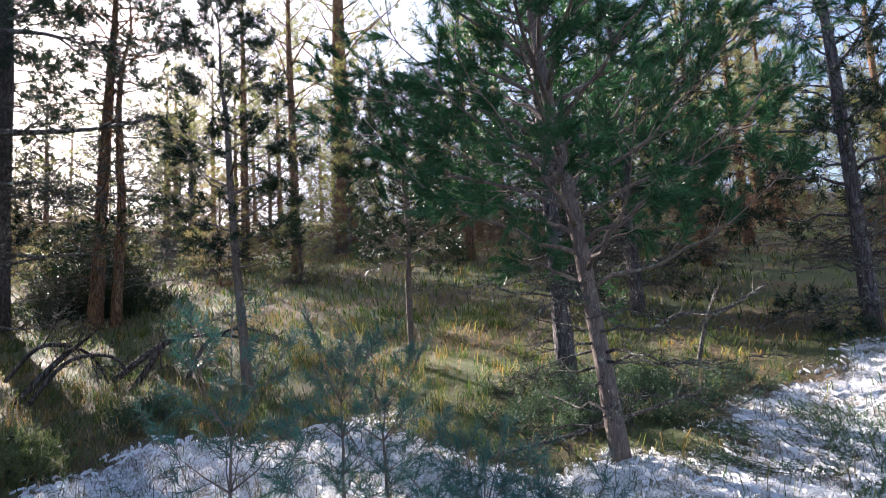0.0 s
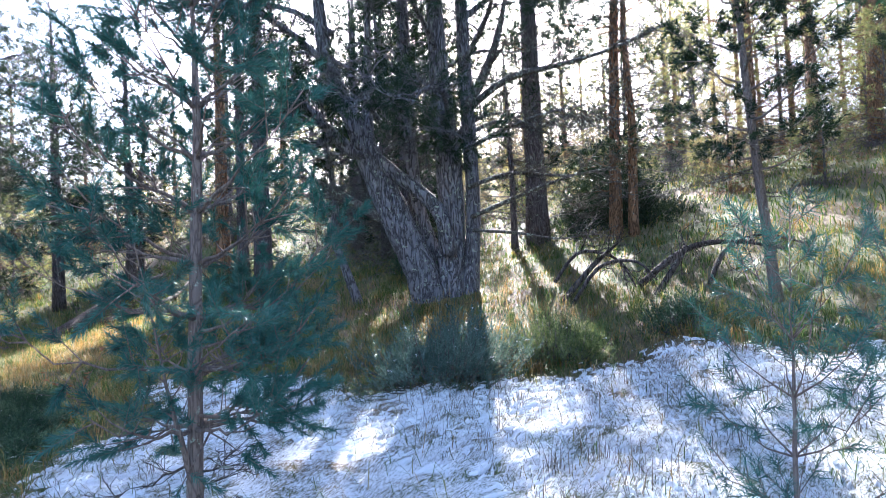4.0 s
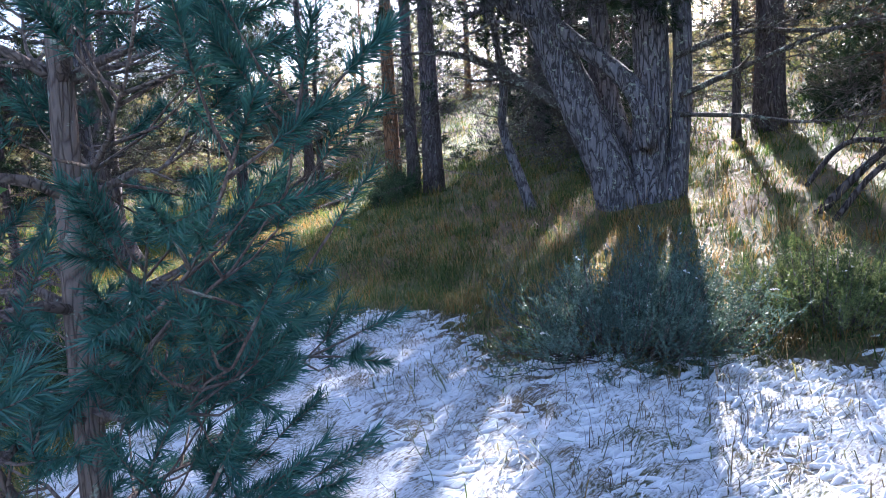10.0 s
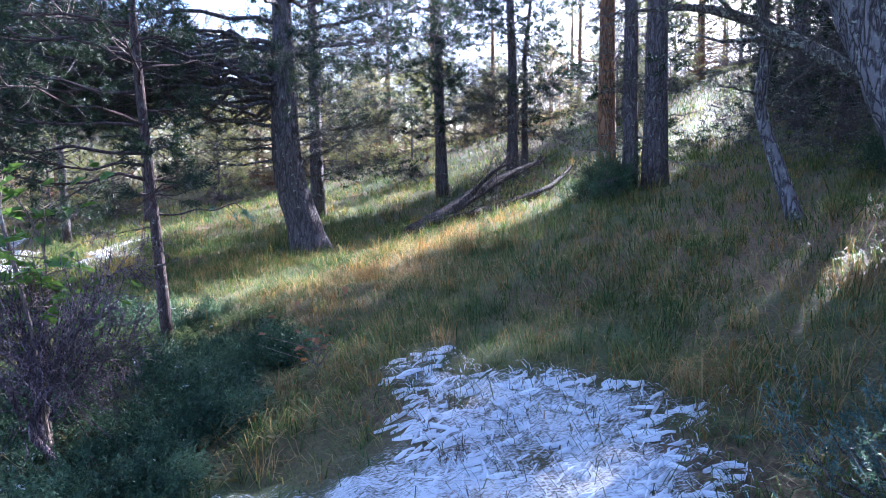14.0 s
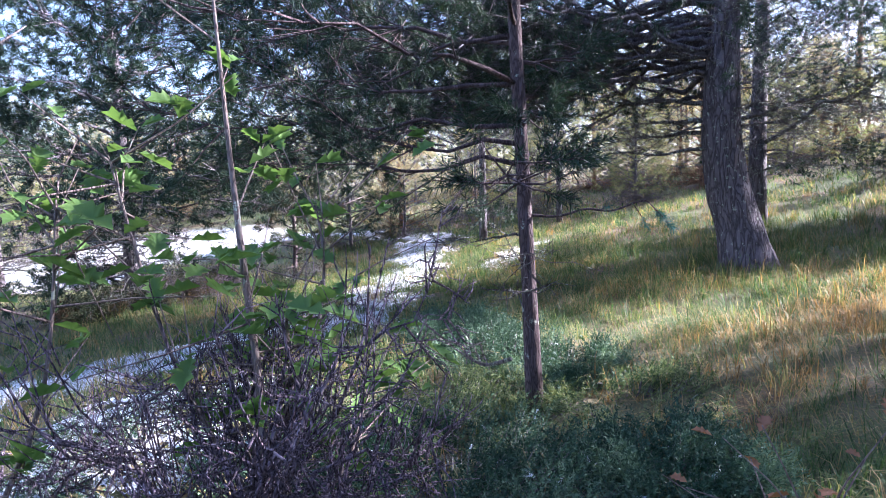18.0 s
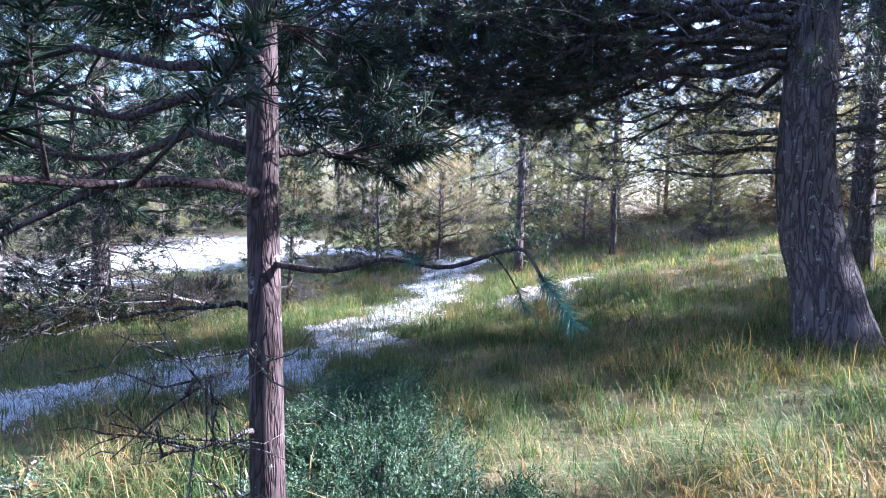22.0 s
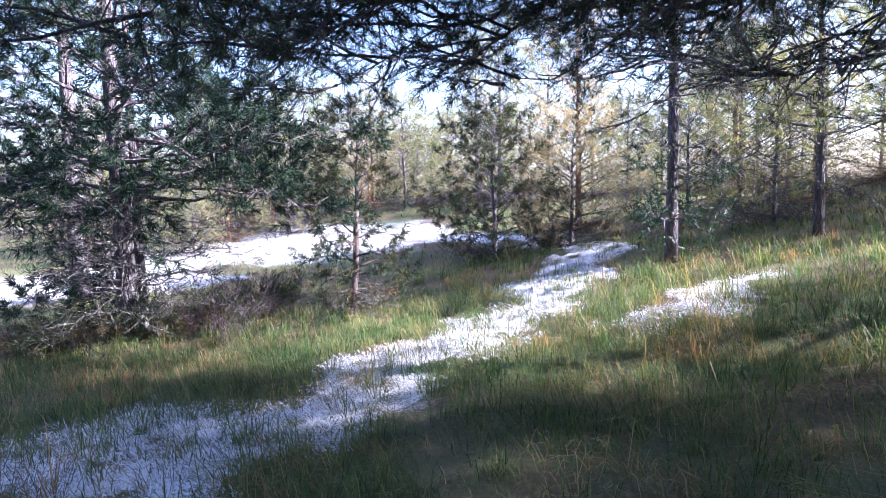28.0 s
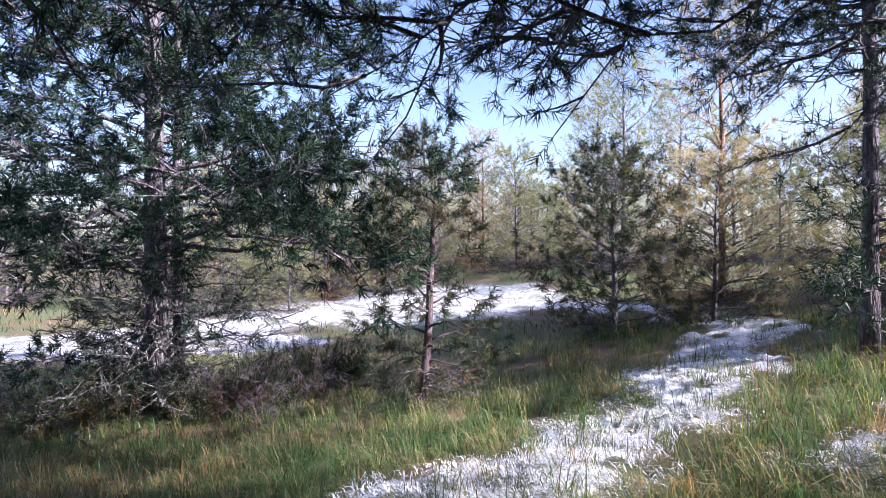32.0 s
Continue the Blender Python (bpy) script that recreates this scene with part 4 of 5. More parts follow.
# ---- the old many-stemmed pine ----
def old_pine(x, y):
    tree = thing("old_pine", x, y, "huge old pine with several thick lichened stems", "tree", "pines")
    g = np.random.default_rng(40)
    ax, ay = np.array([0.725, 0.688]), np.array([-0.688, 0.725])

    def at(pts):
        return [(*(ax * u + ay * d), z) for u, z, d in pts]

    stems = [
        ("trunk", [(-0.26, -0.15, 0.0), (-0.42, 0.5, 0.0), (-0.72, 1.2, 0.0), (-1.12, 2.2, 0.02), (-1.38, 2.85, 0.05)], [0.34, 0.30, 0.28, 0.26, 0.22], 18),
        ("trunk", [(-1.30, 2.6, 0.05), (-1.55, 3.3, 0.0), (-1.85, 4.0, 0.1), (-2.1, 5.0, 0.1), (-2.2, 7.5, 0.0)], [0.22, 0.18, 0.16, 0.13, 0.04], 12),
        ("trunk", [(0.10, -0.15, 0.08), (0.15, 0.6, 0.12), (0.19, 1.6, 0.15), (0.18, 2.6, 0.15), (0.1, 3.6, 0.1), (0.04, 5.5, 0.1), (0.0, 10.0, 0.2)], [0.33, 0.27, 0.25, 0.24, 0.22, 0.15, 0.04], 16),
        ("trunk", [(0.42, -0.15, 0.02), (0.52, 0.6, 0.05), (0.60, 1.8, 0.1), (0.57, 3.6, 0.15), (0.55, 5.5, 0.2), (0.5, 9.5, 0.2)], [0.2, 0.14, 0.13, 0.13, 0.12, 0.03], 14),
        ("trunk", [(0.12, 0.75, -0.16), (0.0, 1.45, -0.22), (-0.35, 1.9, -0.22), (-0.95, 2.4, -0.18), (-1.25, 2.8, -0.1), (-1.3, 3.8, 0.2), (-1.2, 6.5, 0.3)], [0.13, 0.145, 0.13, 0.13, 0.12, 0.10, 0.03], 12),
        ("trunk", [(-0.12, 0.7, 0.30), (-0.38, 1.5, 0.35), (-0.5, 2.4, 0.35), (-0.54, 3.6, 0.35), (-0.55, 7.5, 0.5)], [0.14, 0.13, 0.125, 0.12, 0.03], 12),
    ]
    for name, pts, radii, sides in stems:
        s = Soup()
        tube(s, smooth_path(at(pts), 28), radii, sides, 0.06, seed=len(pts) * sides)
        part(name, s.mesh("trunk", BARK_BIG, True), tree)
    limbs = [
        ([(-0.85, 1.3, 0.1), (-1.5, 1.75, 0.1), (-2.2, 2.2, 0.2), (-2.9, 2.45, 0.3), (-3.8, 2.5, 0.3)], 0.10, False),
        ([(-1.15, 2.6, 0.0), (-1.7, 2.75, -0.3), (-2.1, 3.3, -0.4), (-2.5, 3.8, -0.5), (-2.6, 4.6, -0.6)], 0.10, True),
        ([(-1.2, 2.3, 0.0), (-1.9, 3.1, -0.4), (-2.7, 3.2, -0.8), (-3.3, 3.0, -1.0)], 0.06, True),
        ([(0.55, 3.45, 0.1), (1.3, 3.95, -0.2), (2.2, 4.1, -0.4), (3.1, 4.3, -0.5), (4.4, 4.8, -0.6)], 0.075, False),
        ([(0.5, 3.4, 0.1), (0.95, 4.2, 0.0), (1.3, 5.2, 0.0), (1.5, 6.5, 0.1)], 0.11, False),
        ([(0.5, 2.7, 0.0), (1.1, 2.95, -0.3), (1.9, 3.2, -0.5), (2.6, 3.3, -0.6)], 0.05, False),
        ([(0.55, 1.2, -0.1), (1.3, 1.1, -0.4), (2.0, 0.95, -0.6), (2.55, 1.0, -0.8)], 0.035, False),
        ([(0.55, 1.45, -0.1), (1.4, 1.75, -0.5), (2.2, 2.0, -0.8), (2.9, 2.1, -1.0)], 0.045, False),
        ([(0.5, 2.0, 0.0), (1.3, 2.2, -0.2), (2.3, 2.1, -0.3), (3.2, 2.2, -0.5)], 0.05, False),
        ([(0.2, 3.2, -0.1), (0.1, 3.5, -1.0), (-0.2, 3.3, -2.0), (-0.4, 2.8, -2.9)], 0.05, True),
        ([(-0.9, 3.0, 0.0), (-1.2, 3.4, -0.9), (-1.3, 3.2, -1.9), (-1.2, 2.8, -2.6)], 0.05, True),
        ([(0.45, 4.2, 0.1), (0.9, 4.8, -0.9), (1.0, 4.9, -1.9), (1.2, 4.5, -3.0)], 0.06, True),
        ([(0.05, 4.6, 0.0), (-0.4, 5.2, -1.0), (-0.7, 5.2, -2.0), (-1.0, 4.7, -3.2)], 0.06, True),
        ([(0.2, 2.7, -0.1), (0.4, 2.9, -0.6), (0.3, 2.8, -1.0), (0.5, 2.5, -1.4)], 0.035, True),
        ([(-0.5, 3.3, -0.1), (-0.9, 3.7, -0.7), (-1.0, 3.7, -1.3), (-0.8, 3.4, -1.8)], 0.035, True),
        ([(-1.8, 4.2, 0.0), (-2.6, 4.8, -0.8), (-3.3, 5.0, -1.4), (-4.2, 4.7, -2.0)], 0.07, True),
        ([(-1.9, 5.0, 0.0), (-2.8, 5.6, 0.2), (-3.9, 5.7, 0.2), (-5.0, 5.4, 0.1)], 0.07, True),
        ([(0.5, 5.2, 0.2), (1.4, 5.9, 0.4), (2.6, 6.2, 0.4), (3.8, 6.0, 0.3)], 0.07, True),
        ([(0.0, 5.8, 0.1), (0.5, 6.3, -1.0), (0.7, 6.3, -2.2), (0.9, 5.9, -3.2)], 0.06, True),
        ([(-1.0, 5.4, 0.2), (-1.6, 6.0, -0.9), (-1.9, 6.0, -2.0), (-2.2, 5.6, -3.0)], 0.06, True),
        ([(0.0, 7.0, 0.1), (1.2, 7.6, 0.2), (2.6, 7.8, 0.0)], 0.06, True),
        ([(0.0, 7.4, 0.1), (-1.2, 8.0, 0.2), (-2.8, 8.1, 0.0)], 0.06, True),
        ([(0.5, 7.8, 0.2), (0.9, 8.4, 1.4), (1.0, 8.5, 2.6)], 0.06, True),
        ([(-0.5, 6.4, 0.4), (-1.0, 7.0, 1.6), (-1.4, 7.0, 2.8)], 0.06, True),
    ]
    for k in range(46):
        u, d = g.uniform(-2.0, 0.7), g.uniform(-0.2, 0.5)
        z = g.uniform(2.2, 8.0)
        yaw, ln = g.uniform(0, 6.283), g.uniform(1.0, 2.6)
        du, dd = math.cos(yaw) * ln, math.sin(yaw) * ln
        u = -0.9 - 0.16 * z + g.normal(0, 0.05) if k % 3 == 0 else (0.08 if k % 3 == 1 else 0.48)
        limbs.append(([(u, z, 0.1), (u + du * 0.35, z + 0.15 * ln, 0.1 + dd * 0.35), (u + du * 0.7, z + 0.12 * ln, 0.1 + dd * 0.7), (u + du, z + g.uniform(-0.2, 0.2) * ln, 0.1 + dd)], 0.02 + 0.012 * ln, k % 3 == 0 or z > 4.5))
    green = Soup()
    for pts, r, live in limbs:
        s = Soup()
        p = smooth_path(at(pts), 12)
        tube(s, p, [r, r * 0.85, r * 0.65, r * 0.4, 0.008], 8, 0.08, seed=int(r * 1000))
        dress(s, green if live else None, p, r, g, 14, 3, (22, 0.11, 0.011, 65, 0.18), 0.7, start=0.22, flat=0.6)
        n = 7 if live else 4
        ss = np.sort(g.uniform(0.2, 0.95, n))
        q, d = along(p, ss)
        for k in range(n):
            y2 = math.atan2(d[k][1], d[k][0]) + (1 if k % 2 else -1) * g.uniform(0.5, 1.2)
            p2 = limb_path(q[k], y2, g.uniform(0.6, 1.5) * (1.15 - 0.6 * ss[k]), g.uniform(-0.3, 0.6), 0.2, 0.2, g, 7, 0.10)
            tube(s, p2, [r * 0.4, r * 0.25, 0.004], 5, 0.1, seed=k)
            dress(s, green if live and k % 3 else None, p2, r * 0.4, g, 9, 2, (22, 0.11, 0.011, 65, 0.18), 0.5, start=0.15, flat=0.8)
        part("limb" if live else "dead_limb", s.mesh("limb", BARK_BIG if live else TWIG_GREY, True), tree, "" if live else "bare lichened dead branch")
    part("crown", green.mesh("crown", NEEDLE), tree)


old_pine(-8.3, 8.8)


# ---- woods around ----
def woods():
    """Repeats of a few grown trees, farther off."""
    g = np.random.default_rng(50)
    kinds = []
    for k, (h, reach, base, leaf, bark) in enumerate(((9, 2.5, 0.20, NEEDLE_SUN_PAINTED, BARK_RED), (6.0, 2.6, 0.03, NEEDLE_SUN_PAINTED, BARK_OLD), (10.5, 2.7, 0.30, NEEDLE_SUN_PAINTED, BARK_RED), (4.2, 1.8, 0.04, NEEDLE_SUN_PAINTED, BARK_OLD), (6.5, 2.6, 0.03, NEEDLE_OCHRE, BARK_RED))):
        kinds.append([h, reach, base, leaf, bark, None])
    kept = []

    def shades(x, y):
        """True where a tall tree would darken ground that lies in the sun."""
        c = 0.772 * x + 0.636 * y
        return (y > 10 and ((-1.0 < c < 8.3 and y < 27) or (-1.0 < c < 1.5 and y < 34) or (-10.0 < c < -5.0 and -44 < x))) or (x > -47 and -19.5 < c < -12.6) or (y < 12 and x > -37 and -31 < c < -25)

    def belt(count, tries, x0, x1, y0, y1, gap, out=None, low=False):
        got = 0
        for _ in range(tries):
            x, y = g.uniform(x0, x1), g.uniform(y0, y1)
            if got >= count or (out and out(x, y)) or (not low and shades(x, y)) or any((x - a) ** 2 + (y - b) ** 2 < gap * gap for a, b in kept):
                continue
            kept.append((x, y))
            got += 1

    # uphill ahead of the start, open towards the sun
    belt(26, 900, -12, 20, 15, 34, 3.0, lambda x, y: (x < 1 and y < 17.5) or (x < -7 and y < 23))
    belt(9, 700, -12, 5, 19, 31, 3.4)
    belt(24, 900, -34, 24, 33, 47, 3.4)
    ochre = len(kept)
    belt(10, 900, -14, 9, 19, 33, 3.2)
    ochre_end = len(kept)
    # closed wood beyond, low sun passing over it
    belt(34, 1500, -40, 22, 28, 46, 2.6)
    belt(26, 1500, -62, -36, 4, 34, 3.2)
    # right of the start and behind it
    belt(8, 200, 10, 18, 3, 16, 3.0)
    belt(8, 200, -10, 10, -26, -12, 4.0)
    # beyond the meadow
    belt(20, 700, -70, -30, 4, 40, 4.5)
    belt(9, 500, -36, -24, 14, 32, 3.2)
    # round the clearing below the trail
    south = len(kept)
    belt(27, 1200, -42, -12, -46, -13, 3.3, lambda x, y: math.hypot((x + 23.5) / 4.2, (y + 15.5) / 7) < 1 or (x > -19.5 and y > -17))
    labels = ("pine with a ruddy trunk in the wood", "bushy sunlit pine in the wood", "tall pine in the wood", "young pine in the wood", "ochre bushy tree with many dry twigs")
    large = len(kept)
    belt(26, 900, -50, -31, -18, 5, 3.0)
    scrub = len(kept)
    # low growth that leaves the sun's lanes open
    belt(34, 1500, -22, 2, 17, 34, 1.6, lambda x, y: not -1.0 < 0.772 * x + 0.636 * y < 8.5, True)
    belt(24, 1500, -50, -28, -6, 24, 2.2, lambda x, y: not -20 < 0.772 * x + 0.636 * y < -12, True)
    taller = len(kept)
    belt(30, 1500, -38, -25, -9, 7, 1.7, lambda x, y: 0.772 * x + 0.636 * y < -24.5 or (x > -32 and -20.0 < 0.772 * x + 0.636 * y < -16.5), True)
    belt(34, 1500, -40, -19, -32, -19, 2.0, None, True)
    for n, (x, y) in enumerate(kept):
        k = int(g.integers(0, 4)) if n < south else (1 if n < large and n % 3 else 3)
        if ochre <= n < ochre_end or (n >= large and n % 5 == 0):
            k = 4
        elif n >= scrub:
            k = 4 if n % 3 == 0 else 3
        elif n >= large:
            k = 1 if n % 2 else 3
        h, reach, base, leaf, bark, first = kinds[k]
        if first is None:
            kinds[k][5] = pine(labels[k], x, y, h, 0.0135 * h, 70 + k, base=base, reach=reach, limbs=40, twigs=8, shoots=2, needle=(13, 0.15, 0.02, 70, 0.28), leaf=leaf, bark=bark,
                               dead=40, dead_from=0.04, dead_len=2.0, split=False, twig_len=0.9, group="woods")
        else:
            s = g.uniform(0.75, 1.2) if n < scrub else (g.uniform(0.28, 0.5) if n < taller else g.uniform(0.5, 0.85))
            copy_thing(first, pose(x, y, float(height(x, y)) - 0.05, 0, 0, g.uniform(0, 360)) @ Matrix.Diagonal((s, s, s * g.uniform(0.9, 1.1), 1)))


woods()


# ---- bushes ----
def juniper(label, x, y, rx, ry, h, n, seed, leaf=None, low=False, name="juniper_bush", needle=(12, 0.025, 0.008, 58, 0.11), snow=0):
    """Spreading stems full of short sharp sprays."""
    g = np.random.default_rng(seed)
    bush = thing(name, x, y, label, "bush", "junipers")
    wood, green = Soup(), Soup()
    k = max(8, n // 7)
    ca, cq = g.uniform(0, 6.283, k), np.sqrt(g.uniform(0.0, 1, k))
    ch = h * np.sqrt(np.maximum(1 - (cq * 0.8) ** 2, 0.08)) * g.uniform(0.55, 1.2, k)
    pick = g.integers(0, k, n)
    loose = g.normal(0, 0.17, (n, 2)) * (0.5 + 0.5 * h)
    ex, ey = np.cos(ca[pick]) * cq[pick] * rx + loose[:, 0] * rx, np.sin(ca[pick]) * cq[pick] * ry + loose[:, 1] * ry
    top = ch[pick] * g.uniform(0.3, 1.0, n) ** 0.7 * np.exp(-(loose ** 2).sum(1) * 9)
    gx = x + ex
    ez = height(gx, y + ey) - float(height(x, y))
    end = np.stack([ex, ey, ez + top], 1)
    root = np.stack([ex * 0.35, ey * 0.35, ez * 0.35 - 0.03], 1)
    mid = (root + end) / 2 + np.stack([ex * 0.15, ey * 0.15, 0 * ex], 1)
    rods(wood, root, mid, end, 0.007, 0.002)
    way = unit(end - mid + np.array([0, 0, 0.15 * h]))
    at, sw = [end], [way]
    for _ in range(6):
        f = g.uniform(0.1, 1.0, n)[:, None]
        at.append(mid * (1 - f) + end * f + g.normal(0, 0.03, (n, 3)))
        sw.append(unit(way + g.normal(0, 0.6, (n, 3))))
    at, sw = np.concatenate(at), np.concatenate(sw)
    needles(green, at, sw, needle[4] * g.uniform(0.6, 1.3, len(at)), needle[0], needle[1], needle[2], needle[3], g)
    part("stem", wood.mesh("stem", TWIG_GREY), bush, kind="stuff")
    part("foliage", green.mesh("foliage", leaf or JUNIPER), bush, kind="stuff")
    if snow:
        s = Soup()
        pick = end[g.integers(0, n, snow)]
        needles(s, pick, unit(g.normal(size=(snow, 3)) * [1, 1, 0.25]), 0.05, 24, 0.011, 0.010, 88, g)
        part("snow_cover", s.mesh("snow_cover", RIME), bush, "thin snow lying on the sprays", "stuff")
    return bush


juniper("upright blue-green juniper bush at the snow's edge", -4.75, 4.8, 1.0, 0.85, 0.74, 520, 81, snow=30, needle=(26, 0.020, 0.006, 58, 0.10))
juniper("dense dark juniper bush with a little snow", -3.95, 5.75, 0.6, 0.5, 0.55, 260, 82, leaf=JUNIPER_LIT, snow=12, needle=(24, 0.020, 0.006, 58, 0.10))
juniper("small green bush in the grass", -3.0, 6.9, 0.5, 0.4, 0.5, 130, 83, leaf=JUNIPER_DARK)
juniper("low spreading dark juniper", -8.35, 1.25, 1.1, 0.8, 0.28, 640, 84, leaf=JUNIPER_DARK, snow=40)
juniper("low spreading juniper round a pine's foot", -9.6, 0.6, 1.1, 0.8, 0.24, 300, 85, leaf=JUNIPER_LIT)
juniper("low juniper with sunlight put into its colour", -10.0, 1.75, 1.1, 0.6, 0.15, 170, 86, leaf=JUNIPER_LIT)
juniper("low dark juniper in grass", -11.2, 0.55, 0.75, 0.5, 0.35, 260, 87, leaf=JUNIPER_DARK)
juniper("low dark juniper by the trail", -12.6, -0.6, 0.6, 0.5, 0.32, 200, 88, leaf=JUNIPER_DARK)
juniper("dark rounded juniper under tall pines", -8.3, 15.4, 1.6, 1.3, 3.3, 520, 89, leaf=NEEDLE, needle=(26, 0.06, 0.014, 60, 0.24))
juniper("dark juniper at the foot of a pine group", -15.7, 8.5, 0.9, 0.7, 1.0, 240, 90, leaf=JUNIPER_DARK, needle=(18, 0.05, 0.01, 60, 0.2))
juniper("dark juniper behind the old pine", -10.6, 10.6, 1.0, 0.7, 0.8, 180, 91, leaf=JUNIPER_DARK, needle=(18, 0.05, 0.01, 60, 0.2))
juniper("snowy low evergreen brush", -9.2, -1.3, 1.3, 1.1, 0.14, 300, 92, leaf=JUNIPER_DARK, snow=420)
juniper("snowy low evergreen brush", 3.3, 5.2, 1.5, 1.1, 0.22, 420, 93, leaf=JUNIPER_DARK, snow=300)
juniper("dark brush heap under a drooping pine", -15.9, -8.3, 1.1, 0.8, 0.85, 300, 94, leaf=NEEDLE_BRUSH, needle=(16, 0.06, 0.010, 60, 0.2))
juniper("dark brush with brown shoots under a drooping pine", -16.9, -8.5, 1.0, 0.7, 0.7, 220, 96, leaf=NEEDLE_BRUSH, needle=(16, 0.06, 0.010, 60, 0.2))
juniper("dark low brush at the wood's edge", -14.6, -8.5, 1.0, 0.7, 0.7, 220, 97, leaf=NEEDLE_BRUSH, needle=(16, 0.06, 0.010, 60, 0.2))
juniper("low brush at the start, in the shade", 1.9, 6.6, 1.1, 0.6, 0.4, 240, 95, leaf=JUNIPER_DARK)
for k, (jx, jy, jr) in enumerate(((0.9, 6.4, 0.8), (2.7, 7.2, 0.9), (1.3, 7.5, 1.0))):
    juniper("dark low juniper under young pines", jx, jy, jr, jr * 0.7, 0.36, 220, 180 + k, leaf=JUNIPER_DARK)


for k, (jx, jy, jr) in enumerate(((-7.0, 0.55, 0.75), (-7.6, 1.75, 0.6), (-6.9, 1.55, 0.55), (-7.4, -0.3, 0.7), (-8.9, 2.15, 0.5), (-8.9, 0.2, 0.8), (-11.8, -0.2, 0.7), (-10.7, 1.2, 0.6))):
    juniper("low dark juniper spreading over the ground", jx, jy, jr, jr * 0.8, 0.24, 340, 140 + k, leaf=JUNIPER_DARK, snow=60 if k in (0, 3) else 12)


# ---- fallen wood ----
def fallen(name, label, x, y, spines, seed, mat, twigs=16, twig_len=0.7):
    g = np.random.default_rng(seed)
    ob = thing(name, x, y, label, "fallen wood")
    for k, (pts, radii) in enumerate(spines):
        s = Soup()
        p = []
        for u, v, z in pts:
            p.append((u, v, z + float(height(x + u, y + v)) - float(height(x, y))))
        p = smooth_path(p, 14)
        tube(s, p, radii, 10, 0.08, seed=seed + k)
        if twigs:
            dress(s, None, p, max(radii), g, twigs if k == 0 else twigs // 2, 1, FAR, twig_len, flat=0.9)
        part("trunk" if k == 0 else "limb", s.mesh("trunk", mat, True), ob)
    return ob


fallen("fallen_log", "fallen grey pine trunk with broken limbs", -16.4, 4.6,
       [([(0, 0, 0.05), (-0.9, 0.9, 0.22), (-1.7, 1.8, 0.38), (-2.6, 2.9, 0.5), (-3.4, 4.2, 0.6)], [0.16, 0.15, 0.13, 0.10, 0.03]),
        ([(-0.2, 0.2, 0.15), (-0.5, 1.2, 0.14), (-0.7, 2.0, 0.10)], [0.06, 0.05, 0.02]),
        ([(-0.5, 0.9, 0.1), (-1.0, 2.3, 0.1), (-1.6, 3.6, 0.15), (-2.6, 4.6, 0.4)], [0.10, 0.09, 0.07, 0.02]),
        ([(-1.5, 1.6, 0.4), (-1.6, 2.3, 0.8), (-1.9, 2.9, 0.9)], [0.05, 0.04, 0.01])], 101, WOOD_LOG, 60, 1.0)
fallen("dead_branch", "dead curled grey branches lying in grass", -5.5, 8.3,
       [([(0, 0, 0.0), (0.35, 0.35, 0.45), (0.7, 0.5, 0.75)], [0.05, 0.04, 0.015]),
        ([(-0.1, 0.0, 0.3), (0.1, 0.4, 0.65), (0.6, 0.6, 0.5), (0.9, 0.6, 0.1)], [0.025, 0.03, 0.02, 0.01]),
        ([(0.9, 0.7, 0.1), (1.5, 1.1, 0.55), (2.1, 1.5, 0.5), (2.7, 1.6, 0.25)], [0.05, 0.045, 0.03, 0.01]),
        ([(1.2, 0.6, 0.0), (1.5, 0.8, 0.5), (1.55, 0.9, 0.62)], [0.045, 0.04, 0.03]),
        ([(0.3, -0.2, 0.05), (0.6, 0.1, 0.5), (1.1, 0.2, 0.55), (1.5, 0.0, 0.3)], [0.03, 0.028, 0.02, 0.008]), ([(1.8, 1.0, 0.0), (2.0, 1.2, 0.45), (2.5, 1.2, 0.6), (3.0, 1.4, 0.35)], [0.035, 0.03, 0.022, 0.008])], 102, WOOD_LOG, 20, 0.6)
fallen("fallen_branch", "long thin dead branch lying across the ground", 0.2, 5.3,
       [([(0, 0, 0.12), (0.5, 0.2, 0.18), (1.0, 0.1, 0.3), (1.9, 0.35, 0.45)], [0.012, 0.016, 0.018, 0.008])], 103, TWIG_GREY, 8, 0.35)
fallen("fallen_branch", "bare bleached branch hanging low over grass", 2.4, 8.0,
       [([(0, 0, 0.5), (0.5, 0.2, 0.7), (1.0, 0.1, 0.75), (1.7, 0.3, 1.0)], [0.02, 0.03, 0.03, 0.012]), ([(0.6, 0.1, 0.0), (0.8, 0.15, 0.6), (1.0, 0.2, 1.0)], [0.03, 0.025, 0.01])], 104, TWIG_GREY, 10, 0.6)
fallen("fallen_branch", "pale broken branch in low juniper", -10.0, 1.0,
       [([(0, 0, 0.35), (-0.15, -0.25, 0.3), (-0.2, -0.5, 0.42)], [0.016, 0.014, 0.006])], 105, TWIG_GREY, 5, 0.2)


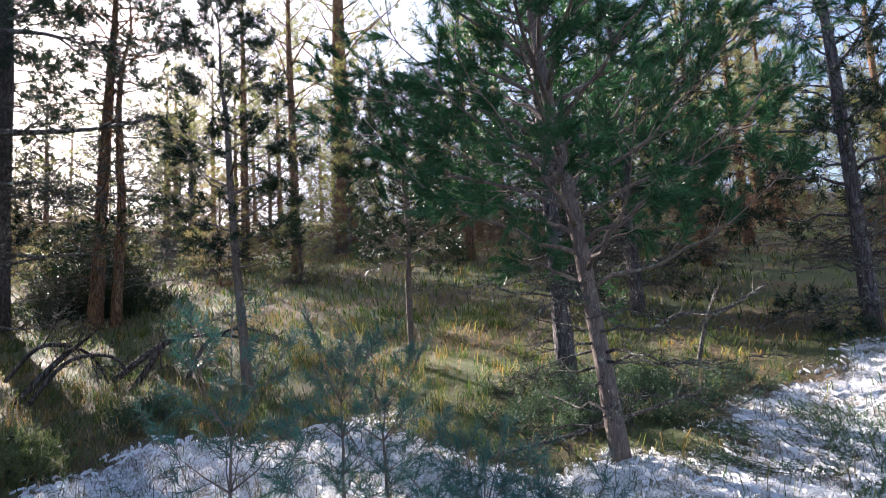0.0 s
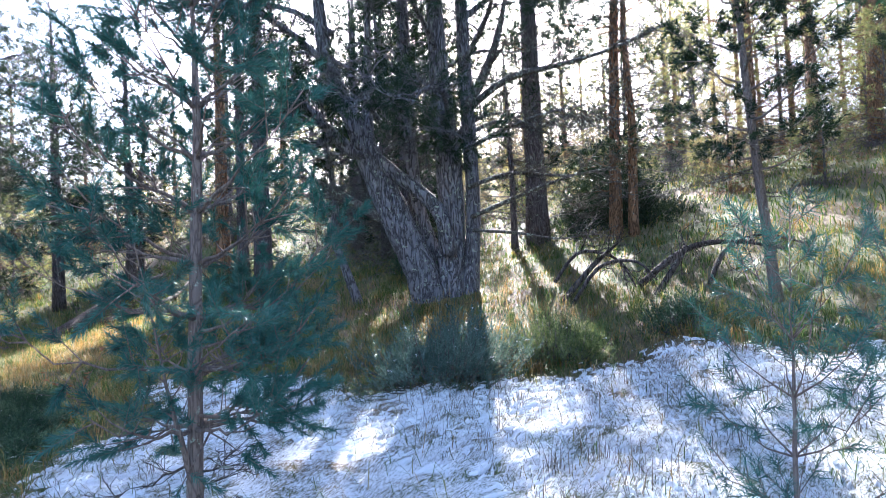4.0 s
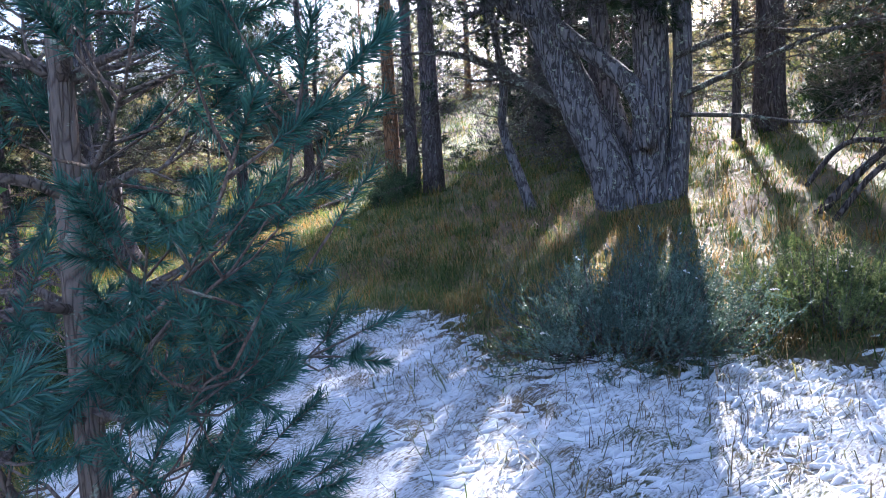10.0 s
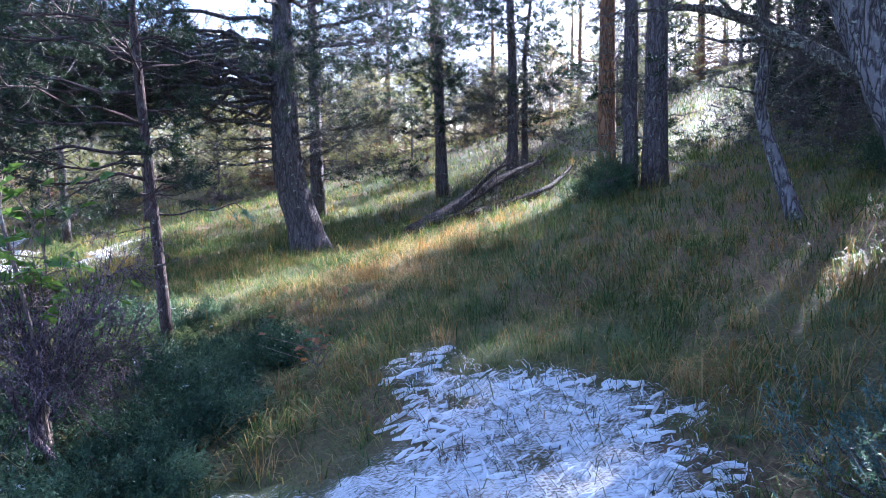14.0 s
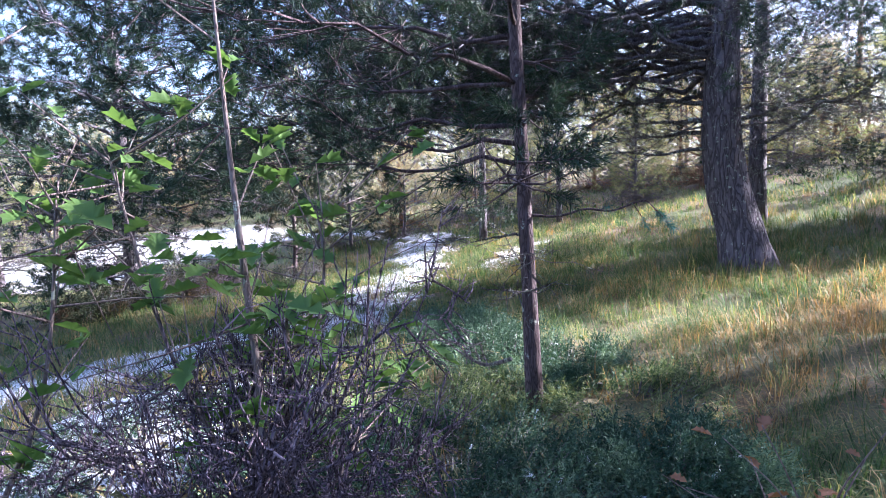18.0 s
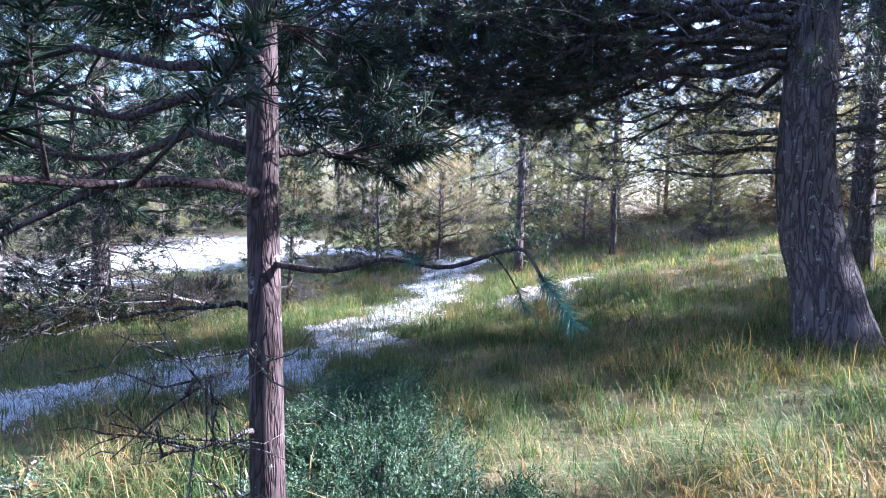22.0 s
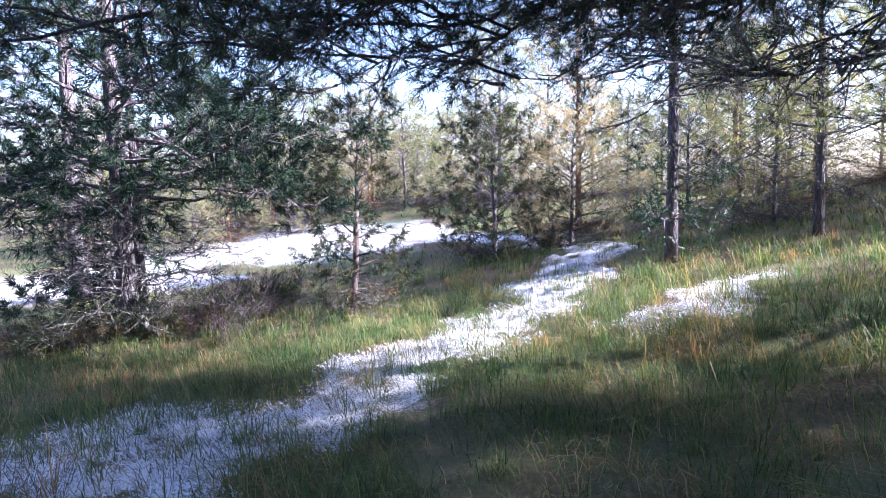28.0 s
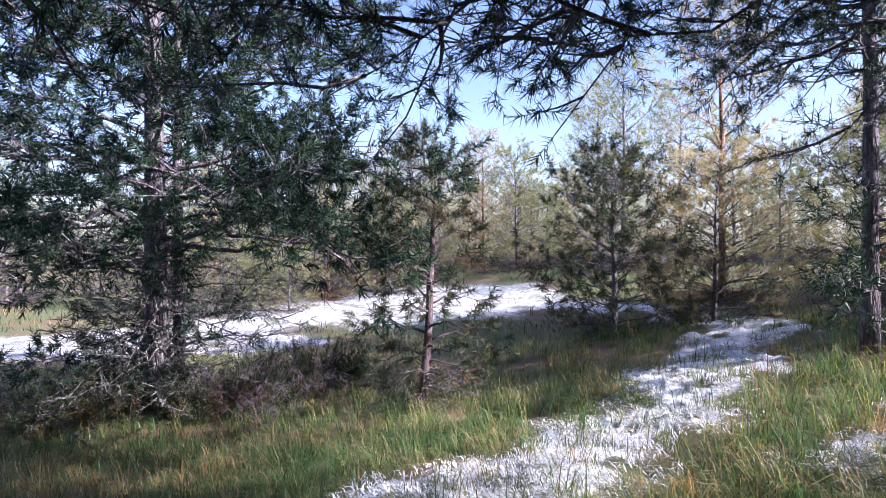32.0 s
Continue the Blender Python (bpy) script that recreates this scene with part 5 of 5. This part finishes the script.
# ---- bare shrub and oak sapling ----
def bare_shrub(x, y, rx, h, n, seed, label, stem=0.0):
    g = np.random.default_rng(seed)
    ob = thing("bare_shrub", x, y, label, "shrub")
    for k in range(n):
        s = Soup()
        a, q = g.uniform(0, 6.283), math.sqrt(g.uniform())
        p = limb_path((0.05 * math.cos(a), 0.05 * math.sin(a), stem * (1 + 0.3 * math.sin(k))), a, rx * q + 0.15, math.atan2(h * g.uniform(0.15, 1.0), rx * q + 0.15), 0.15, 0.0, g, 8, 0.35)
        tube(s, p, [0.010, 0.007, 0.005, 0.002], 4, 0.1, seed=k)
        dress(s, None, p, 0.01, g, 14, 1, MID, 0.36 if stem else 0.5, flat=1.4, start=0.12)
        part("stem", s.mesh("stem", TWIG_PURPLE, True), ob)
    if stem:
        s = Soup()
        tube(s, smooth_path([(0.12, 0.1, -0.05), (0.02, 0.05, 0.15), (0.07, -0.02, 0.32), (-0.02, 0.0, 0.5), (0.0, 0.0, stem * 1.35)], 12), [0.032, 0.026, 0.022, 0.018, 0.012], 7, 0.1, seed=9)
        tube(s, smooth_path([(0.03, 0.02, 0.25), (-0.1, -0.05, 0.45), (-0.14, -0.08, 0.75)], 8), [0.018, 0.014, 0.008], 6, 0.1, seed=8)
        part("trunk", s.mesh("trunk", TWIG_PURPLE, True), ob, "crooked grey stem")
    return ob


bare_shrub(-7.32, 1.03, 0.5, 0.85, 24, 111, "bare shrub with a dense tangle of purplish twigs", 0.5)
bare_shrub(-8.2, -1.6, 0.9, 0.5, 12, 112, "low bare shrub with purplish twigs over snow")
bare_shrub(-16.2, -8.0, 1.4, 0.8, 26, 113, "tangle of brown dead twigs at the wood's edge")


def oak_leaf(scale, seed):
    g = np.random.default_rng(seed)
    outline = [(0, 0), (0.10, 0.12), (0.24, 0.26), (0.13, 0.34), (0.33, 0.52), (0.17, 0.58), (0.30, 0.78), (0.12, 0.82), (0.0, 1.0)]
    pts = outline + [(-a, b) for a, b in outline[-2:0:-1]]
    v = [(a * scale, b * scale, scale * (0.25 * abs(a) + 0.12 * math.sin(3 * b) + g.normal(0, 0.015))) for a, b in pts] + [(0, 0.5 * scale, 0.0)]
    n = len(pts)
    return v, [(i, (i + 1) % n, n) for i in range(n)]


def oak(x, y, stems, leaves, seed, label, mat, size, name="oak_sapling"):
    g = np.random.default_rng(seed)
    ob = thing(name, x, y, label, "sapling")
    blades = [mesh_of("leaf", *oak_leaf(size * f, k), mat) for k, f in enumerate((0.8, 1.0, 1.2))]
    left = leaves
    for pts, r in stems:
        s = Soup()
        p = smooth_path(pts, 14)
        tube(s, p, [r, r * 0.7, r * 0.5, 0.003], 7, 0.06, seed=seed)
        n = 18
        ss = g.uniform(0.3, 1.0, n)
        a, d = along(p, ss)
        way = unit(g.normal(size=(n, 3)) + d * 0.8 + np.array([0, 0, 0.2]))
        ln = g.uniform(0.15, 0.55, n)[:, None]
        fine = Soup()
        rods(fine, a, a + way * ln * 0.5 + g.normal(0, 0.015, (n, 3)), a + way * ln, 0.005, 0.002)
        stem = part("stem", s.mesh("stem", BARK_YOUNG, True), ob)
        part("twig", fine.mesh("twig", BARK_YOUNG), stem, kind="stuff")
        ends = np.concatenate([a + way * ln, a + way * ln * 0.6, p[-2:]])
        for k in range(leaves // len(stems)):
            e = ends[int(g.integers(0, len(ends)))]
            leaf = part("leaf", blades[int(g.integers(0, 3))], stem)
            leaf.matrix_basis = pose(*(e + g.normal(0, 0.015, 3)), g.uniform(-35, 40), g.uniform(-35, 35), g.uniform(0, 360))
    return ob


oak(-7.5, 1.0, [([(0, 0, -0.05), (-0.05, -0.02, 0.45), (-0.16, -0.05, 0.75), (-0.22, -0.10, 1.15)], 0.028),
                  ([(0.03, 0.02, -0.05), (0.06, 0.0, 0.4), (0.0, -0.05, 0.9), (-0.1, -0.2, 1.6), (-0.15, -0.3, 2.5)], 0.024),
                  ([(0.0, 0.0, 0.4), (0.1, -0.3, 1.0), (0.05, -0.6, 1.7)], 0.012), ([(0.0, 0.0, 0.5), (-0.3, -0.05, 0.95), (-0.5, -0.12, 1.25), (-0.65, -0.25, 1.5)], 0.012), ([(0.0, 0.0, 0.4), (-0.35, 0.05, 0.55), (-0.6, -0.02, 0.7)], 0.010)], 210, 121, "young oak with green and yellowing lobed leaves", BROADLEAF, 0.12)
oak(-6.95, 0.3, [([(0, 0, -0.05), (0.05, 0.03, 0.6), (0.0, 0.0, 1.3), (-0.1, 0.05, 2.1)], 0.02),
                 ([(0.0, 0.0, 0.5), (-0.2, 0.1, 1.0), (-0.3, 0.1, 1.6)], 0.012)], 70, 123, "slender young oak with yellow-green lobed leaves", BROADLEAF, 0.12)
oak(-8.15, 2.55, [([(0, 0, -0.03), (0.02, 0.02, 0.12), (0.0, 0.05, 0.26)], 0.006)], 22, 122, "oak seedling with withered brown leaves", DRYLEAF, 0.075, "oak_seedling")


# ---- grass ----
def blades(x, y, h, lean_to, lean, width, g):
    """Grass blades as bent strips, rooted at x, y."""
    n = len(x)
    z = height(x, y) - 0.01 + 0.045 * snow_at(x, y)
    a = lean_to + g.normal(0, 1.1, n)
    dx, dy = np.cos(a), np.sin(a)
    sx, sy = -dy * width / 2, dx * width / 2
    root = np.stack([x, y, z], 1)
    m = root + np.stack([dx * h * lean * 0.35, dy * h * lean * 0.35, h * (0.62 - 0.2 * lean)], 1)
    t = root + np.stack([dx * h * lean, dy * h * lean, h * (1.0 - 0.62 * lean)], 1)
    s = np.stack([sx, sy, 0 * sx], 1)
    v = np.stack([root - s, root + s, m - s * 0.8, m + s * 0.8, t], 1)
    f = np.array([(0, 1, 3), (0, 3, 2), (2, 3, 4)])
    return v.reshape(-1, 3), ((np.arange(n) * 5)[:, None, None] + f[None]).reshape(-1, 3)


MATS = [(1.9, 6.6, 0.9), (0.9, 6.4, 0.7), (2.7, 7.2, 0.8), (1.3, 7.5, 0.9), (-8.35, 1.25, 1.0), (-9.6, 0.6, 1.0), (-10.0, 1.75, 0.6), (-11.2, 0.55, 0.6), (-12.6, -0.6, 0.5), (-9.2, -1.3, 1.2), (-7.0, 0.55, 0.7), (-7.6, 1.75, 0.5), (-6.9, 1.55, 0.5), (-7.4, -0.3, 0.6), (-8.9, 0.2, 0.7), (-11.8, -0.2, 0.6), (-10.7, 1.2, 0.5)]


def dryness(x, y):
    """How tawny the grass is: under the old pine, in patches, and where a band of sunlight is put into the colour."""
    foot = np.exp(-((x + 6.4) / 1.9) ** 2 - ((y - 6.7) / 1.7) ** 2)
    sun_strip = np.exp(-((x + 11.2) * 0.60 + (y - 2.8) * 0.80) ** 2 / 0.5) * (x > -16)
    patch = np.sin(0.9 * x + 2) * np.sin(0.8 * y) + 0.6 * np.sin(2.3 * x - 1.1 * y) * np.sin(1.9 * y + 0.7 * x)
    return np.clip(0.10 - 0.12 * (x < -13) + 0.6 * foot + 0.8 * sun_strip + 0.2 * patch, 0.02, 0.9)


def meadow():
    g = np.random.default_rng(130)
    n = 1250000
    x, y = g.uniform(-30, 7, n), g.uniform(-16, 24, n)
    d = to_line(x, y, WALKED)
    keep = (d > 0.02) & (g.uniform(size=n) < np.clip((2.6 / np.maximum(d, 2.0)) ** 1.6, 0, 1))
    tuft = np.sin(2.1 * x + 0.7 * y) * np.sin(1.9 * y - 0.8 * x) + 0.6 * np.sin(5.3 * x) * np.sin(4.9 * y)
    s = snow_at(x, y)
    keep &= g.uniform(size=n) < np.clip(1 - (s - 0.5) / 0.3, 0.08, 1) * (0.55 + 0.45 * np.clip(tuft + 0.4, 0, 1))
    for jx, jy, jr in MATS:
        keep &= (np.hypot(x - jx, y - jy) > jr) | (g.uniform(size=n) < 0.25)
    x, y, d, tuft = x[keep], y[keep], d[keep], tuft[keep]
    tone = dryness(x, y) > g.uniform(size=len(x))
    dry = tone & (g.uniform(size=len(x)) < 0.4)
    h = g.uniform(0.08, 0.25, len(x)) * (1 + 0.9 * np.clip(tuft - 0.1, 0, 1)) * (1 + 0.02 * d) * np.clip(0.8 + d * 0.4, 0, 1)
    w = g.uniform(0.0035, 0.007, len(x)) * (1 + 0.16 * np.maximum(d - 2, 0))
    lean = g.uniform(0.5, 1.45, len(x))
    for name, pick, mat, label in (("grass", ~tone, GRASS, "rough green hill grass"), ("tawny_grass", tone & ~dry, TAWNY, "withered tawny hill grass"), ("dry_grass", dry, STRAW, "bleached dry grass bent over")):
        v, f = blades(x[pick], y[pick], h[pick], -1.2 + 0.6 * np.sin(0.7 * x[pick]), lean[pick], w[pick], g)
        tagged(new(name, mesh_of(name, v, f, mat)), label, "grass", kind="stuff")
    n = 3200
    x, y = g.uniform(-22, 4, n), g.uniform(-6, 13, n)
    keep = (snow_at(x, y) < 0.6) & (to_line(x, y, WALKED) > 0.8)
    x, y = x[keep], y[keep]
    v, f = blades(x, y, g.uniform(0.25, 0.55, len(x)), -0.6 + 0 * x, g.uniform(0.35, 1.2, len(x)), g.uniform(0.004, 0.008, len(x)), g)
    tagged(new("straw_stalks", mesh_of("straw_stalks", v, f, STRAW)), "long bleached grass stalks bent over", "grass", kind="stuff")
    # blades laden with snow, and the few that stick out of it
    n = 300000
    x, y = g.uniform(-21, 6, n), g.uniform(-6, 10, n)
    d = to_line(x, y, WALKED)
    s = snow_at(x, y)
    keep = (s > 0.52) & (d > 0.5) & (g.uniform(size=n) < np.clip((3.0 / np.maximum(d, 2.5)) ** 1.2, 0, 1))
    x, y, d, s = x[keep], y[keep], d[keep], s[keep]
    laden = g.uniform(size=len(x)) < 0.62
    h = np.where(laden, g.uniform(0.04, 0.11, len(x)), g.uniform(0.08, 0.22, len(x)))
    lean = np.where(laden, g.uniform(1.05, 1.5, len(x)), g.uniform(0.7, 1.4, len(x)))
    w = np.where(laden, g.uniform(0.004, 0.009, len(x)), g.uniform(0.003, 0.005, len(x))) * (1 + 0.03 * d)
    for name, pick, mat, label in (("snowy_grass", laden, RIME, "grass bowed down under thin snow"), ("frosted_grass", ~laden, FROSTED, "grass blades sticking out of thin snow")):
        v, f = blades(x[pick], y[pick], h[pick], -1.0 + 0.8 * np.sin(0.9 * x[pick] + 1.3 * y[pick]), lean[pick], w[pick], g)
        tagged(new(name, mesh_of(name, v, f, mat)), label, "grass", kind="stuff")

    # tussocks: blades arching out of one foot
    def tussocks(x, y, size, count, width, upright=0.0):
        k = np.repeat(np.arange(len(x)), count)
        h = size[k] * g.uniform(0.45, 1.15, len(k))
        foot = size[k] * 0.16
        return blades(x[k] + g.normal(0, 1, len(k)) * foot, y[k] + g.normal(0, 1, len(k)) * foot, h, g.uniform(0, 6.283, len(k)), g.uniform(0.25, 1.3, len(k)) * (1 - upright), g.uniform(0.7, 1.3, len(k)) * width[k], g)

    n = 11000
    x, y = g.uniform(-24, 4, n), g.uniform(-8, 13, n)
    d, s = to_line(x, y, WALKED), snow_at(x, y)
    keep = ((s < 0.55) | ((y < -1.2) & (g.uniform(size=n) < 0.35))) & (d > 0.12) & (g.uniform(size=n) < np.clip((4.0 / np.maximum(d, 3)) ** 1.2, 0, 1))
    x, y, d = x[keep], y[keep], d[keep]
    size = np.clip(g.uniform(0.14, 0.36, len(x)), 0, 0.2 + 0.25 * d) * np.where(x < -12.5, 1.3, 1.0)
    for jx, jy, jr in MATS:
        size = np.where(np.hypot(x - jx, y - jy) < jr, size * 0.45, size)
    tone = dryness(x, y) > g.uniform(size=len(x))
    pale = tone & (g.uniform(size=len(x)) < 0.35)
    for name, pick, mat, label in (("grass_tussock", ~tone, GRASS, "arching tussocks of green grass"), ("tawny_tussock", tone & ~pale, TAWNY, "arching tussocks of tawny grass"), ("pale_tussock", pale, STRAW, "arching tussocks of bleached grass")):
        v, f = tussocks(x[pick], y[pick], size[pick], 26, 0.0045 * (1 + 0.07 * d[pick]))
        tagged(new(name, mesh_of(name, v, f, mat)), label, "grass", kind="stuff")
    # thin brown stems standing in the snow
    n = 2600
    x, y = g.uniform(-9, 6, n), g.uniform(-2, 9, n)
    s = snow_at(x, y)
    keep = (s > 0.55) & (to_line(x, y, WALKED) > 0.5) & (np.sin(2.3 * x + y) * np.sin(2.7 * y - x) + g.uniform(-0.6, 0.6, n) > 0.2)
    x, y = x[keep], y[keep]
    v, f = tussocks(x, y, g.uniform(0.12, 0.28, len(x)), 9, np.full(len(x), 0.0036), 0.45)
    tagged(new("withered_stems", mesh_of("withered_stems", v, f, STEM)), "thin brown withered stems standing in snow", "grass", kind="stuff")
    # tongues of snow on bowed tufts, lying down the slope
    n = 46000
    x, y = g.uniform(-10.5, 6, n), g.uniform(-3, 9.5, n)
    d, s = to_line(x, y, WALKED), snow_at(x, y)
    keep = (s > 0.62) & (d > 0.4) & (s + 0.25 * np.sin(5 * x + 3 * y) * np.sin(6 * y - 4 * x) + g.uniform(-0.35, 0.35, n) > 0.48) & (g.uniform(size=n) < np.clip((3.2 / np.maximum(d, 2.6)) ** 1.5, 0, 1))
    x, y, d = x[keep], y[keep], d[keep]
    n = len(x)
    a = -1.45 + 0.35 * np.sin(1.1 * x + 0.8 * y) + g.normal(0, 0.5, n)
    ln, wd, hi = g.uniform(0.05, 0.17, n), g.uniform(0.004, 0.012, n), g.uniform(0.004, 0.016, n)
    sec = []
    for q, wq, zq in ((0.0, 0.3, 0.3), (0.3, 0.9, 0.95), (0.65, 1.0, 0.8), (1.0, 0.2, 0.0)):
        cx, cy = x + np.cos(a) * ln * q, y + np.sin(a) * ln * q
        cz = height(cx, cy) + 0.048
        for side, up in ((-1, 0), (-0.55, 0.75), (0.1, 1), (0.7, 0.7), (1, 0)):
            sec.append(np.stack([cx - np.sin(a) * wd * wq * side, cy + np.cos(a) * wd * wq * side, cz + hi * zq * up - (0 if up else 0.016)], 1))
    v = np.stack(sec, 1).reshape(-1, 3)
    f = []
    for r in range(3):
        for c in range(4):
            o = r * 5 + c
            f += [(o, o + 5, o + 6), (o, o + 6, o + 1)]
    tagged(new("snowy_tufts", mesh_of("snowy_tufts", v, ((np.arange(n) * 20)[:, None, None] + np.array(f)[None]).reshape(-1, 3), SNOW, True)), "tufts bowed downhill under a thin crust of snow", "snow", kind="stuff")
    # fallen leaves under the shrub
    x, y = np.r_[g.normal(-9.2, 0.6, 420), g.normal(-8.1, 0.5, 300), g.normal(-7.4, 0.5, 160)], np.r_[g.normal(-1.3, 0.6, 420), g.normal(-0.3, 0.5, 300), g.normal(1.2, 0.7, 160)]
    soup = Soup()
    lv, lf = oak_leaf(0.1, 5)
    lv = np.array(lv)
    for k in range(len(x)):
        m = np.array(pose(x[k], y[k], float(height(x[k], y[k])) + 0.02 + 0.05 * g.uniform(), g.uniform(-30, 30), g.uniform(-30, 30), g.uniform(0, 360)))
        soup.add(lv * g.uniform(0.7, 1.2) @ m[:3, :3].T + m[:3, 3], lf)
    tagged(new("fallen_leaves", soup.mesh("fallen_leaves", OLDLEAF)), "fallen dull oak leaves scattered under a shrub", "leaves", kind="stuff")

    # coarse far grass
    n = 85000
    x, y = g.uniform(-60, 22, n), g.uniform(-40, 46, n)
    d = to_line(x, y, WALKED)
    keep = (d > 9) & (snow_at(x, y) < 0.5)
    x, y, d = x[keep], y[keep], d[keep]
    v, f = blades(x, y, g.uniform(0.12, 0.32, len(x)), -1.2 + 0.6 * np.sin(0.7 * x), g.uniform(0.4, 1.3, len(x)), g.uniform(0.015, 0.034, len(x)), g)
    tagged(new("far_grass", mesh_of("far_grass", v, f, GRASS)), "sunny tawny grass farther up the hill", "grass", kind="stuff")


meadow()
